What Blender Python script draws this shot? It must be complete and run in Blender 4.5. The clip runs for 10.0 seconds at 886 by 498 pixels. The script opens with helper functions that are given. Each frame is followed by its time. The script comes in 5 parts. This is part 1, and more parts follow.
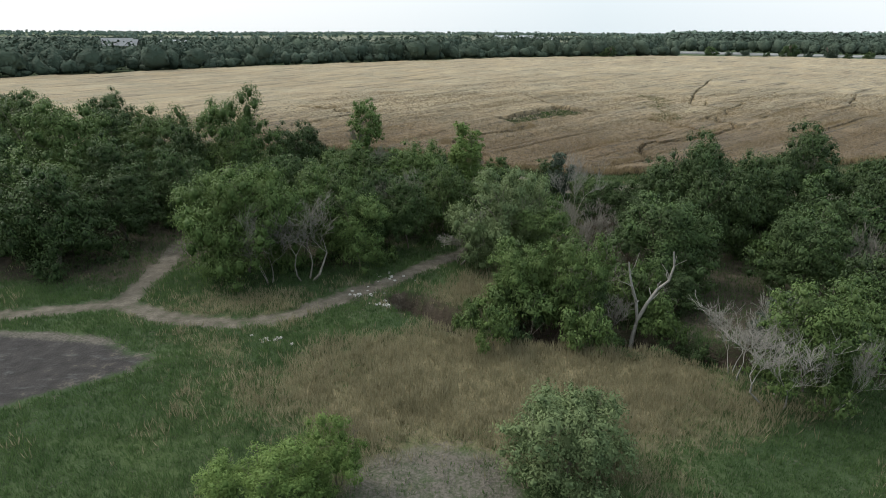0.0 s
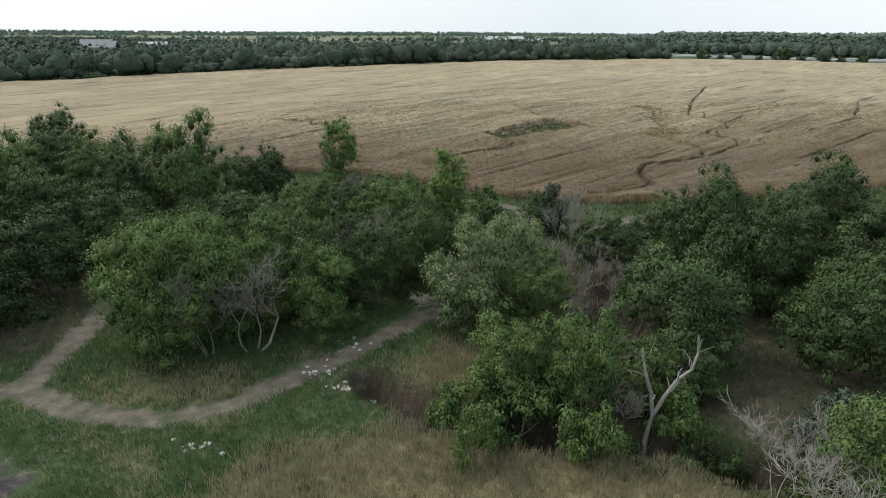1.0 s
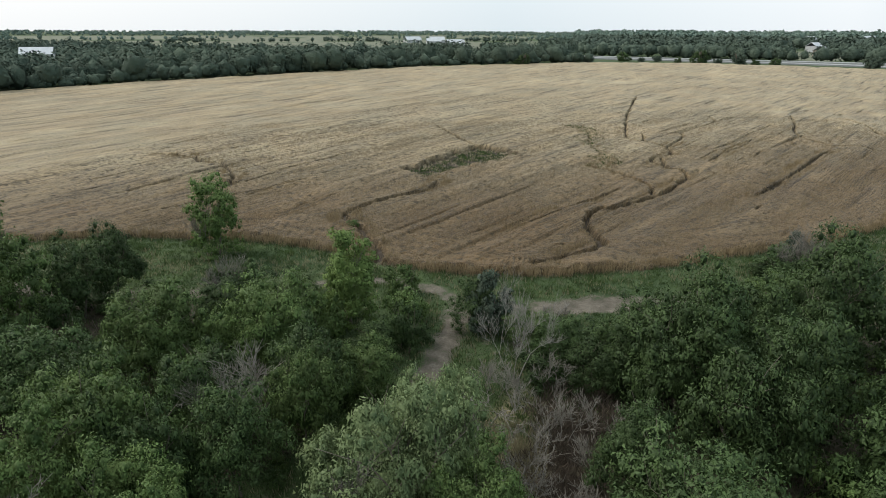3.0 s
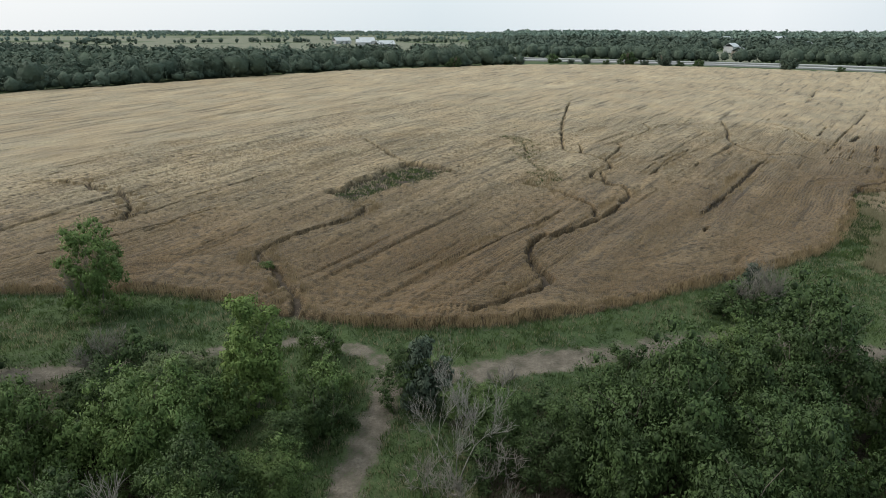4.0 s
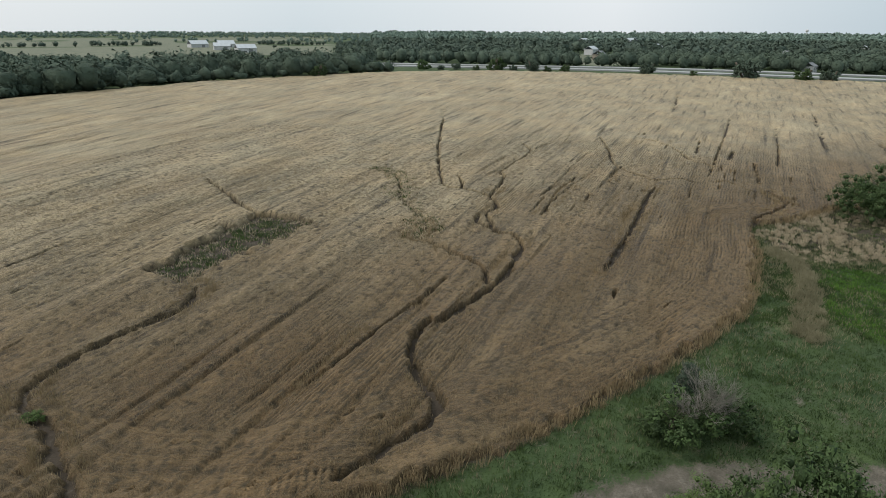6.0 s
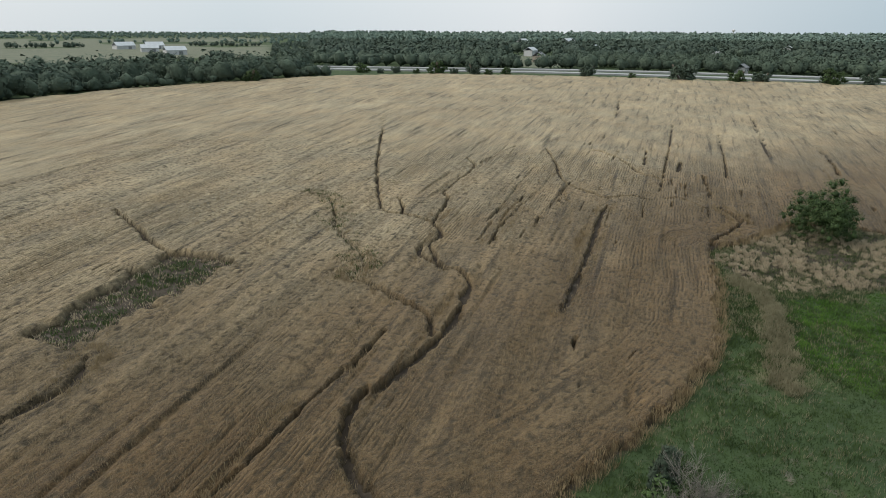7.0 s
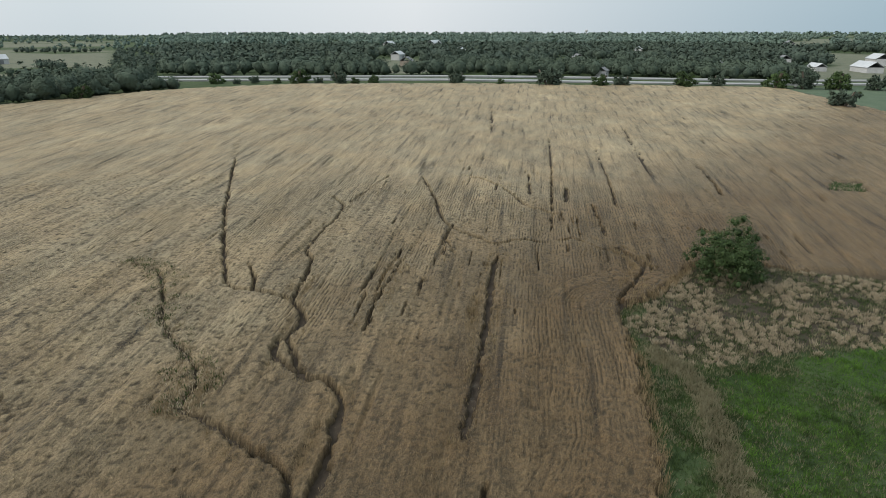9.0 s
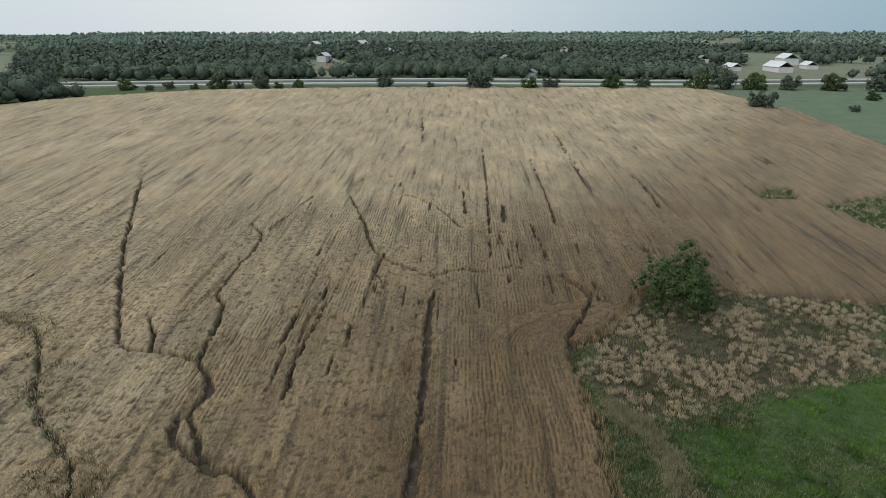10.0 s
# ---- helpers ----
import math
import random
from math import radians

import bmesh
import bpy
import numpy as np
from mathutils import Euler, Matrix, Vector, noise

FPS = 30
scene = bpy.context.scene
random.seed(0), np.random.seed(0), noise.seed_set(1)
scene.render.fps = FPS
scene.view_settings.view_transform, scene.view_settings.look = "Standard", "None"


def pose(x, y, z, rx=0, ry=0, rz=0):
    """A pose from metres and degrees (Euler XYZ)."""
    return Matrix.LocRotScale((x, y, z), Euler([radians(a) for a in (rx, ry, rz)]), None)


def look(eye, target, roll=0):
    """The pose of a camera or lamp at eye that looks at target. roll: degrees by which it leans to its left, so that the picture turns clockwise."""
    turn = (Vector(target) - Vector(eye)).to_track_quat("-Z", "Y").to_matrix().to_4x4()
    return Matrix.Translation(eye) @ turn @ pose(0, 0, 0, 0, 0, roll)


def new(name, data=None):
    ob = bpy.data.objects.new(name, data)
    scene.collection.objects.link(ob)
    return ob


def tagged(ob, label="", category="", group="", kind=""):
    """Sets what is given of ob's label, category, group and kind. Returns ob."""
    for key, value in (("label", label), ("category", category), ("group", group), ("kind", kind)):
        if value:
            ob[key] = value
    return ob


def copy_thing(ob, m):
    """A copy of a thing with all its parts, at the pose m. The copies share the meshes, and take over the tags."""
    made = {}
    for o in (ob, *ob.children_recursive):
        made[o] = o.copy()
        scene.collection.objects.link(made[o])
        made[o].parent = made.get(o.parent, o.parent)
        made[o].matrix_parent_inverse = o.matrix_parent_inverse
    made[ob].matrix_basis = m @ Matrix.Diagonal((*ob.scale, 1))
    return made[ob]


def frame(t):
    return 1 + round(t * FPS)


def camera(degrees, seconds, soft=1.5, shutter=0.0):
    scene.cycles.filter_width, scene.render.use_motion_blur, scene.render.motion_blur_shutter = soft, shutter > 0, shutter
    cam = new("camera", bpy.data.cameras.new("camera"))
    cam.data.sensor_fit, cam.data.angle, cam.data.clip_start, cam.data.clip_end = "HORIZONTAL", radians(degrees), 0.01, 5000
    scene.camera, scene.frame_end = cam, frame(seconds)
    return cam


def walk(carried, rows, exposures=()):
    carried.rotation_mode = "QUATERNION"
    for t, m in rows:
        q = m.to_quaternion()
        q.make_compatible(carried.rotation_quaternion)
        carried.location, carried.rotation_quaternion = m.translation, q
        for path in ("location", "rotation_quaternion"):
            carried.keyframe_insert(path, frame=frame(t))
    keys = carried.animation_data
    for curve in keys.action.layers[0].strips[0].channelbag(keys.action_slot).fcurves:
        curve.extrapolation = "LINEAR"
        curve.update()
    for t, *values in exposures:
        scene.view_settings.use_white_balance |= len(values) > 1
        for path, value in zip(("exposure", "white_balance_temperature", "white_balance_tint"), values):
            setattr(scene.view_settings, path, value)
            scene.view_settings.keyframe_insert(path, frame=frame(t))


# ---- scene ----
cam = camera(70.9, 10.0, soft=0.9)
PATH = [
    (0, (0.323, -0.672, 18.499), (0.326, 1.216, 17.84), 0.2),
    (0.5, (0.907, 4.461, 19.274), (0.91, 6.349, 18.615), 0.3),
    (1, (1.611, 9.531, 20.161), (1.645, 11.419, 19.501), 0.3),
    (1.5, (2.25, 14.612, 21.042), (2.336, 16.497, 20.381), 0.2),
    (2, (2.934, 19.563, 21.922), (3.067, 21.445, 21.261), 0.2),
    (2.5, (3.691, 24.613, 22.759), (3.872, 26.491, 22.096), 0.2),
    (4, (7.113, 38.804, 25.119), (7.564, 40.635, 24.454), 0.2),
    (4.5, (8.736, 43.472, 25.836), (9.279, 45.279, 25.171), 0.2),
    (5, (10.567, 48.051, 26.648), (11.2, 49.828, 25.982), 0.2),
    (5.5, (12.4, 52.451, 27.437), (13.122, 54.194, 26.773), 0.2),
    (7, (19.809, 65.375, 30.077), (20.766, 67.001, 29.413), 0.2),
    (7.5, (22.451, 69.396, 31.039), (23.479, 70.978, 30.375), 0.1),
    (8, (25.464, 73.405, 31.913), (26.565, 74.937, 31.249), 0.1),
    (8.5, (28.699, 77.301, 32.763), (29.881, 78.771, 32.099), -0.0),
    (9, (32.048, 80.97, 33.578), (33.311, 82.372, 32.915), -0.1),
    (9.5, (35.648, 84.402, 34.565), (36.985, 85.733, 33.9), -0.1),
    (10, (39.346, 87.761, 35.461), (40.754, 89.016, 34.795), -0.1),
]
walk(cam, [(t, look(eye, target, roll)) for t, eye, target, roll in PATH],
     [(0.0, 0.24), (2.5, 0.2), (5.0, 0.02), (8.0, -0.12), (10.0, -0.12)])

# ---------------------------------------------------------------- light
SUN_AZ, SUN_EL = radians(-62), radians(47)
SKY_ZENITH = 1.65
world = bpy.data.worlds.new("overcast_sky")
scene.world = world
world.use_nodes = True
wn, wl = world.node_tree.nodes, world.node_tree.links
wn.clear()
w_out, w_bg = wn.new("ShaderNodeOutputWorld"), wn.new("ShaderNodeBackground")
w_sky = wn.new("ShaderNodeTexSky")
w_sky.sky_type, w_sky.sun_disc = "NISHITA", False
w_sky.sun_elevation, w_sky.sun_rotation = SUN_EL, SUN_AZ
w_sky.dust_density, w_sky.air_density = 3.0, 1.2
w_gain = wn.new("ShaderNodeVectorMath")
w_gain.operation = "SCALE"
w_gain.inputs["Scale"].default_value = 0.08
w_geo, w_dot, w_map, w_ramp, w_sep, w_up, w_lift = [wn.new(k) for k in (
    "ShaderNodeTexCoord", "ShaderNodeVectorMath", "ShaderNodeMapRange", "ShaderNodeValToRGB", "ShaderNodeSeparateXYZ", "ShaderNodeMapRange", "ShaderNodeVectorMath")]
w_dot.operation = "DOT_PRODUCT"
w_dot.inputs[1].default_value = (math.sin(SUN_AZ), math.cos(SUN_AZ), 0)
w_map.inputs[1].default_value, w_map.inputs[2].default_value = -1, 1
for k, c in ((0.0, (0.23, 0.42, 0.54)), (0.40, (0.47, 0.67, 0.78)), (0.63, (0.74, 0.83, 0.88)), (1.0, (0.88, 0.93, 0.965))):  # cloud cover, brightest towards the hidden sun
    e = w_ramp.color_ramp.elements[0] if k == 0 else w_ramp.color_ramp.elements[1] if k == 1 else w_ramp.color_ramp.elements.new(k)
    e.color = (*c, 1)
w_up.inputs[3].default_value, w_up.inputs[4].default_value = 1.0, SKY_ZENITH
w_lift.operation = "SCALE"
w_mix = wn.new("ShaderNodeMixRGB")
w_mix.inputs[0].default_value = 0.88
for a, b in ((w_geo.outputs["Generated"], w_dot.inputs[0]), (w_dot.outputs["Value"], w_map.inputs[0]), (w_map.outputs[0], w_ramp.inputs[0]),
             (w_geo.outputs["Generated"], w_sep.inputs[0]), (w_sep.outputs[2], w_up.inputs[0]), (w_ramp.outputs[0], w_lift.inputs[0]), (w_up.outputs[0], w_lift.inputs["Scale"]),
             (w_sky.outputs[0], w_gain.inputs[0]), (w_gain.outputs[0], w_mix.inputs[1]), (w_lift.outputs[0], w_mix.inputs[2]),
             (w_mix.outputs[0], w_bg.inputs[0]), (w_bg.outputs[0], w_out.inputs[0])):
    wl.new(a, b)
w_bg.inputs[1].default_value = 1.0

sun = new("sun", bpy.data.lights.new("sun", "SUN"))
sun.data.energy, sun.data.angle, sun.data.color = 2.3, radians(18), (1.0, 0.97, 0.92)
sun.matrix_world = look((math.sin(SUN_AZ) * 200, math.cos(SUN_AZ) * 200, math.tan(SUN_EL) * 200), (0, 0, 0))


# ---------------------------------------------------------------- numeric helpers
def smooth(a, b, v):
    u = np.clip((np.asarray(v, float) - a) / (b - a), 0, 1)
    return u * u * (3 - 2 * u)


def lattice(ix, iy, seed):
    n = (ix.astype(np.int64) * 374761393 + iy.astype(np.int64) * 668265263 + seed * 974634777) & 0x7FFFFFFF
    n = ((n ^ (n >> 13)) * 1274126177) & 0x7FFFFFFF
    return ((n ^ (n >> 16)) & 0xFFFF) / 32767.5 - 1.0


def vnoise(x, y, seed=0):
    x, y = np.broadcast_arrays(np.asarray(x, float), np.asarray(y, float))
    ix, iy = np.floor(x), np.floor(y)
    u, v = x - ix, y - iy
    u, v = u * u * (3 - 2 * u), v * v * (3 - 2 * v)
    a, b = lattice(ix, iy, seed), lattice(ix + 1, iy, seed)
    c, d = lattice(ix, iy + 1, seed), lattice(ix + 1, iy + 1, seed)
    return (a * (1 - u) + b * u) * (1 - v) + (c * (1 - u) + d * u) * v


def fbm(x, y, seed=0, octaves=3):
    s, k, f = 0, 0.55, 1.0
    for o in range(octaves):
        s = s + k * vnoise(np.asarray(x) * f, np.asarray(y) * f, seed + o * 17)
        k, f = k * 0.5, f * 2.03
    return s


def polydist(x, y, pts):
    """Distance to a broken line."""
    best = np.full(np.shape(x), 1e9)
    for (ax, ay), (bx, by) in zip(pts[:-1], pts[1:]):
        dx, dy = bx - ax, by - ay
        k = np.clip(((x - ax) * dx + (y - ay) * dy) / (dx * dx + dy * dy), 0, 1)
        best = np.minimum(best, np.hypot(x - ax - k * dx, y - ay - k * dy))
    return best


def inside(x, y, pts):
    """Signed distance to a closed outline, positive inside."""
    odd = np.zeros(np.shape(x), bool)
    for (ax, ay), (bx, by) in zip(pts, pts[1:] + pts[:1]):
        if ay != by:
            odd ^= ((ay > y) != (by > y)) & (x < (bx - ax) * (y - ay) / (by - ay) + ax)
    return np.where(odd, 1, -1) * polydist(x, y, pts + pts[:1])


def rounded(pts, steps=5):
    """A curve through the points, as a denser broken line."""
    p = [np.array(q, float) for q in pts]
    p = [2 * p[0] - p[1]] + p + [2 * p[-1] - p[-2]]
    out = []
    for a, b, c, d in zip(p, p[1:], p[2:], p[3:]):
        for k in range(steps):
            t = k / steps
            out.append(tuple(0.5 * (2 * b + (c - a) * t + (2 * a - 5 * b + 4 * c - d) * t * t + (3 * b - a - 3 * c + d) * t ** 3)))
    return out + [tuple(p[-2])]


# ---------------------------------------------------------------- plan
WHEAT = [(-195, 150), (-80, 110), (-42, 107), (-26, 107.5), (-9, 104.3), (1, 99.5), (6, 95), (12, 92), (18, 89.8), (26, 88.8), (33, 89.4), (41, 90.5), (52, 93), (61, 95.3),
         (70, 98.4), (75.5, 101.3), (80, 105), (86, 109.5), (92, 115), (97, 119.5), (103, 119), (110, 119.5), (119, 121), (128, 114), (140, 95),
         (190, 30), (299, 116), (375, 164.5), (456, 238), (392, 299), (307, 364), (210, 430), (150, 437), (115, 426), (98, 419), (41, 398),
         (-25, 349), (-77, 312), (-133, 260), (-160, 232)]
EDGE = WHEAT[4:21]
WEEDS = [(93, 116), (103, 119), (119, 121), (128, 114), (140, 95), (119, 91), (107, 98), (100, 102), (94, 104.4), (91, 109)]
LUSH = [(70, 92), (83.8, 99.4), (88, 103.4), (94, 103.8), (99.6, 101.8), (106.5, 98.3), (118, 91.6), (140, 94), (165, 60), (60, 70), (62, 92)]
TRACK = rounded([(-46, 43.5), (-35.2, 44.8), (-31.3, 45.9), (-27, 46.8), (-21.2, 44.5), (-15.8, 43.6), (-12.1, 44.7), (-10.3, 46.5), (-7.4, 49.3), (-4.2, 52.5), (-1.2, 56.3),
                 (3.3, 61.7), (8.9, 72), (10.5, 75.2), (12.3, 79), (13.4, 83), (12.8, 86.2), (10.4, 88.6), (6.6, 90.1), (0, 89.9), (-6.4, 89.6), (-12.7, 89.2), (-30, 93), (-60, 112)])
TRACK_EAST = rounded([(13, 82), (18.4, 81.8), (22, 82.3), (30, 82.3), (35.5, 82.3), (40, 82.8), (47, 81.5), (60, 76), (80, 66)])
TRACK_SPUR = rounded([(-26.5, 46.9), (-26.6, 50.5), (-26.8, 54.5), (-27, 58), (-27.5, 64)])
CREEK = rounded([(-3, 48), (-1.2, 46.6), (1.4, 44.3), (4.2, 42.8), (8, 41.9), (11.6, 41), (15.4, 40.6), (21, 38), (32, 37), (50, 33)])
CREEK_NORTH = rounded([(19, 66), (16.5, 60), (14.2, 55.5), (11.5, 48), (10, 42)])
SILT = [(-40, 42.5), (-33.2, 41.8), (-28.7, 41.5), (-24.5, 40.7), (-21.8, 38.7), (-19.7, 38.3), (-20.5, 35.9), (-22.8, 34.5), (-25, 32.8), (-27, 31), (-40, 26)]
GROVES = [[(-70, 52), (-30, 52), (-22, 58), (-9, 57), (-1, 66), (2, 74), (-4, 84), (-18, 90), (-70, 100)], [(17, 46), (26, 36), (60, 40), (68, 72), (46, 78), (24, 75), (18, 62)]]
BARE = [(-5, 23), (-4.3, 27), (-1, 28.5), (3.7, 27.7), (5, 23)]
WEEDY = rounded([(55.6, 173.5), (56.8, 168.8), (55.4, 162.2), (51.8, 152), (51.2, 145), (50.8, 140.5), (49.6, 137), (46.9, 134.6)], 4)
GULLIES = [  # line, half width: the washed-out channels, from the wide main one to thin rills
    (rounded([(112, 262), (104.5, 247.2), (97.9, 233.2), (89.4, 217), (81.6, 201), (76.3, 190.5), (71.2, 179.4), (66.8, 169), (63.9, 162.2), (61.9, 158.1)], 3), 0.34),
    (rounded([(61.9, 158.1), (62.4, 156), (63.6, 153.4), (65.7, 149.4), (66.5, 147.9)], 3), 0.3),
    (rounded([(97.2, 186.5), (95.4, 179.8), (88, 172.4), (83.6, 168.9), (79.5, 165), (76.8, 162), (75.2, 158.1), (72.6, 154.5), (68.6, 150.1), (66.4, 147.5), (65.9, 144.2)], 3), 0.32),
    (rounded([(65.9, 144.2), (64, 141.6), (62.2, 140.2), (60.9, 139.3)], 3), 0.6),
    (rounded([(60.9, 139.3), (59.8, 139.4), (58.4, 137.6), (58, 135.3), (58.1, 132.7), (58.6, 130.4), (59.4, 129), (59.6, 127.4), (59.1, 125.6)], 3), 0.42),
    (rounded([(60.7, 138.9), (59.9, 136), (58.9, 133.2), (58.5, 131.4)], 3), 0.42),
    (rounded([(59.1, 125.6), (57, 123), (55.3, 121.1), (53, 118.6), (51.1, 117), (47.7, 114.5), (44.2, 112.6), (41.4, 110.8), (38.8, 109.6)], 4), 0.6),
    (rounded([(38.3, 110), (36.5, 108.4), (34.8, 106.7), (33.6, 103.5), (33.1, 100.2), (33.2, 97.6), (32.3, 95.3), (30.2, 94), (26.8, 92.8), (23, 91.4)], 4), 0.45),
    (rounded([(95.4, 179.8), (104.7, 186), (117.6, 194.5)], 3), 0.11),
    (rounded([(64, 153.7), (66, 157.6), (67, 160.5), (67.5, 163)], 3), 0.14),
    (WEEDY, 0.3),
    (rounded([(46.9, 134.6), (47.9, 131), (48.5, 128.5), (49.2, 124), (49.9, 121), (49.5, 118.5), (48.2, 116.2)], 4), 0.3),
    (rounded([(44, 119.2), (43.1, 118.2), (39, 114.9), (35.3, 112.3), (30.3, 108.5), (24, 103.8)], 3), 0.2),
    (rounded([(23.2, 178), (24.2, 172), (25.3, 167), (25.9, 161.5), (26.7, 156.6), (28, 152.5)], 4), 0.42),
    (rounded([(17.4, 128.6), (16.1, 124.8), (14.7, 123), (11, 120.8), (6.1, 117), (3.2, 113.4), (2.3, 112), (2.9, 108.9), (4.5, 105.9), (5.1, 102.5), (6.2, 99.6), (6.7, 97.6), (6.1, 94)], 4), 0.4),
    (rounded([(-32, 151.5), (-26.4, 149.4), (-23.8, 145.6), (-21.6, 144.7), (-18.8, 141.2), (-16.7, 136.3), (-15.9, 130.9), (-17.3, 127.4), (-19.9, 125.6)], 4), 0.42),
    ([(98, 141.8), (95.8, 140), (89, 134.5), (82, 128.4), (76.6, 124), (72.4, 120.4), (67.7, 116.7), (64, 113.9)], 0.42),
    ([(85.1, 149), (80.2, 145.2), (74.8, 141), (70.6, 137.2), (68.3, 135)], 0.08),
    (rounded([(115.8, 132.2), (115.1, 130), (113.7, 127.4), (111.6, 124.9), (107.5, 123.4), (103.6, 122.3), (99.6, 121), (97, 119.1), (94.6, 116.9), (92, 114.3)], 4), 0.5),
    (rounded([(124, 190), (122.2, 187.4), (112, 172), (108, 166.5), (103, 159.6), (101.8, 155.2), (102, 150.4), (102, 145.6), (105.8, 144), (110, 140.8), (113.4, 138), (114, 134), (116, 131.9)], 3), 0.24),
    (rounded([(131, 184), (132.2, 179), (129.7, 170.5), (126.4, 164), (123.2, 158.2), (123.1, 153.8), (123.2, 150)], 3), 0.3),
    ([(103.2, 157.3), (97.4, 153), (94.1, 147.6)], 0.16),
    ([(137.6, 169.3), (129.6, 162.2)], 0.36),
    ([(140.5, 161.3), (130.6, 153.6)], 0.42),
    ([(132.9, 149.1), (120.2, 137.3)], 0.28),
    ([(-4, 130.5), (-13, 123), (-22, 116.4)], 0.18),
    ([(190, 205.6), (151.4, 173.9), (113.5, 143.7)], 0.12),
    ([(242, 281), (190, 231)], 0.4),
    ([(189, 187), (136.5, 145.9)], 0.2),
    ([(232, 205.4), (168.9, 157.5)], 0.34),
    ([(189, 155.8), (163.4, 137.2)], 0.32),
    ([(203.5, 143.8), (189.5, 133.3)], 0.4),
]
STRAW_LINE = [(91, 111), (89.4, 105.5), (84, 101), (78, 96.3), (73, 92.5)]
PATCHES = [  # bare, weedy holes in the crop
    [(12.2, 135.2), (15.3, 130.5), (22, 135.5), (30.4, 141.4), (35.5, 146), (29, 152.6), (23.4, 148.4), (17.7, 142.1)],
    [(202.2, 128.7), (206.7, 122.8), (198.6, 118.4), (192.6, 125.3)],
    [(195, 113.4), (208, 110.2), (219, 105), (230, 92), (200, 92), (182, 100), (189, 106.5)],
]
FAN = (-405, -284)  # the drill rows spread slightly from this far point


def land(x, y):
    """Height of the ground, without the small relief."""
    x, y = np.asarray(x, float), np.asarray(y, float)
    f = -1.2 + 2.4 * smooth(85, 175, y) + 2.0 * smooth(170, 420, y) - 2.2 * smooth(95, 260, x) * (1 - smooth(250, 420, y))
    k = smooth(60, 92, y)
    far = np.hypot(x, y)
    return f * k - 3.1 * (1 - k) + 6 * smooth(700, 2600, far) * (0.5 + 0.5 * vnoise(x / 900, y / 900, 5))


def relief(x, y):
    """The ground with creek, gullies, ruts and bumps."""
    z = land(x, y)
    near = 1 - smooth(150, 260, np.hypot(x - 40, y - 80))
    z = z + near * (0.16 * fbm(x / 5, y / 5, 3) + 0.05 * fbm(x / 0.9, y / 0.9, 9, 2))
    c = polydist(x, y, CREEK) + 0.5 * vnoise(x / 1.7, y / 1.7, 21)
    z = z - 2.1 * (1 - smooth(1.1, 1.6, c)) * (1 - smooth(-7, -9, x))
    t = np.minimum(np.minimum(polydist(x, y, TRACK), polydist(x, y, TRACK_EAST)), polydist(x, y, TRACK_SPUR))
    rut = np.exp(-((t - 0.75) / 0.28) ** 2)
    return z - 0.1 * (1 - smooth(1.1, 2.2, t)) - 0.07 * rut - 0.45 * np.exp(-(polydist(x, y, CREEK_NORTH) / 1.6) ** 2)


# ---------------------------------------------------------------- mesh helpers
def mesh_of(name, verts, faces, mat=None, shade_smooth=False, attrs=(), uv=None, normals=None):
    verts, faces = np.asarray(verts, np.float32), np.asarray(faces, np.int32)
    me = bpy.data.meshes.new(name)
    m, k = faces.shape
    me.vertices.add(len(verts))
    me.vertices.foreach_set("co", verts.ravel())
    me.loops.add(m * k)
    me.loops.foreach_set("vertex_index", faces.ravel())
    me.polygons.add(m)
    me.polygons.foreach_set("loop_start", np.arange(0, m * k, k, dtype=np.int32))
    me.polygons.foreach_set("use_smooth", np.full(m, shade_smooth))
    for an, values in attrs:
        me.attributes.new(an, "FLOAT", "POINT").data.foreach_set("value", np.asarray(values, np.float32).ravel())
    if uv is not None:
        me.uv_layers.new(name="UVMap").data.foreach_set("uv", np.asarray(uv, np.float32)[faces.ravel()].ravel())
    me.update(calc_edges=True)
    if normals is not None:
        me.normals_split_custom_set_from_vertices(np.asarray(normals, float).tolist())
    if mat:
        me.materials.append(mat)
    return me


def part(name, data, parent=None, label=""):
    ob = new(name, data)
    if parent:
        ob.parent = parent
    return tagged(ob, label)


def tensor(xs, ys):
    """A grid of quads over the lines xs and ys: X, Y, faces."""
    X, Y = np.meshgrid(xs, ys)
    n = len(xs)
    i = (np.arange(len(ys) - 1)[:, None] * n + np.arange(n - 1)[None, :]).ravel()
    return X.ravel(), Y.ravel(), np.stack([i, i + 1, i + n + 1, i + n], 1)


def steps(a, b, d):
    return np.linspace(a, b, max(2, int(round((b - a) / d)) + 1))


def lines(*runs):
    """Grid lines from runs (from, to, spacing)."""
    return np.unique(np.concatenate([steps(*r) for r in runs]).round(4))


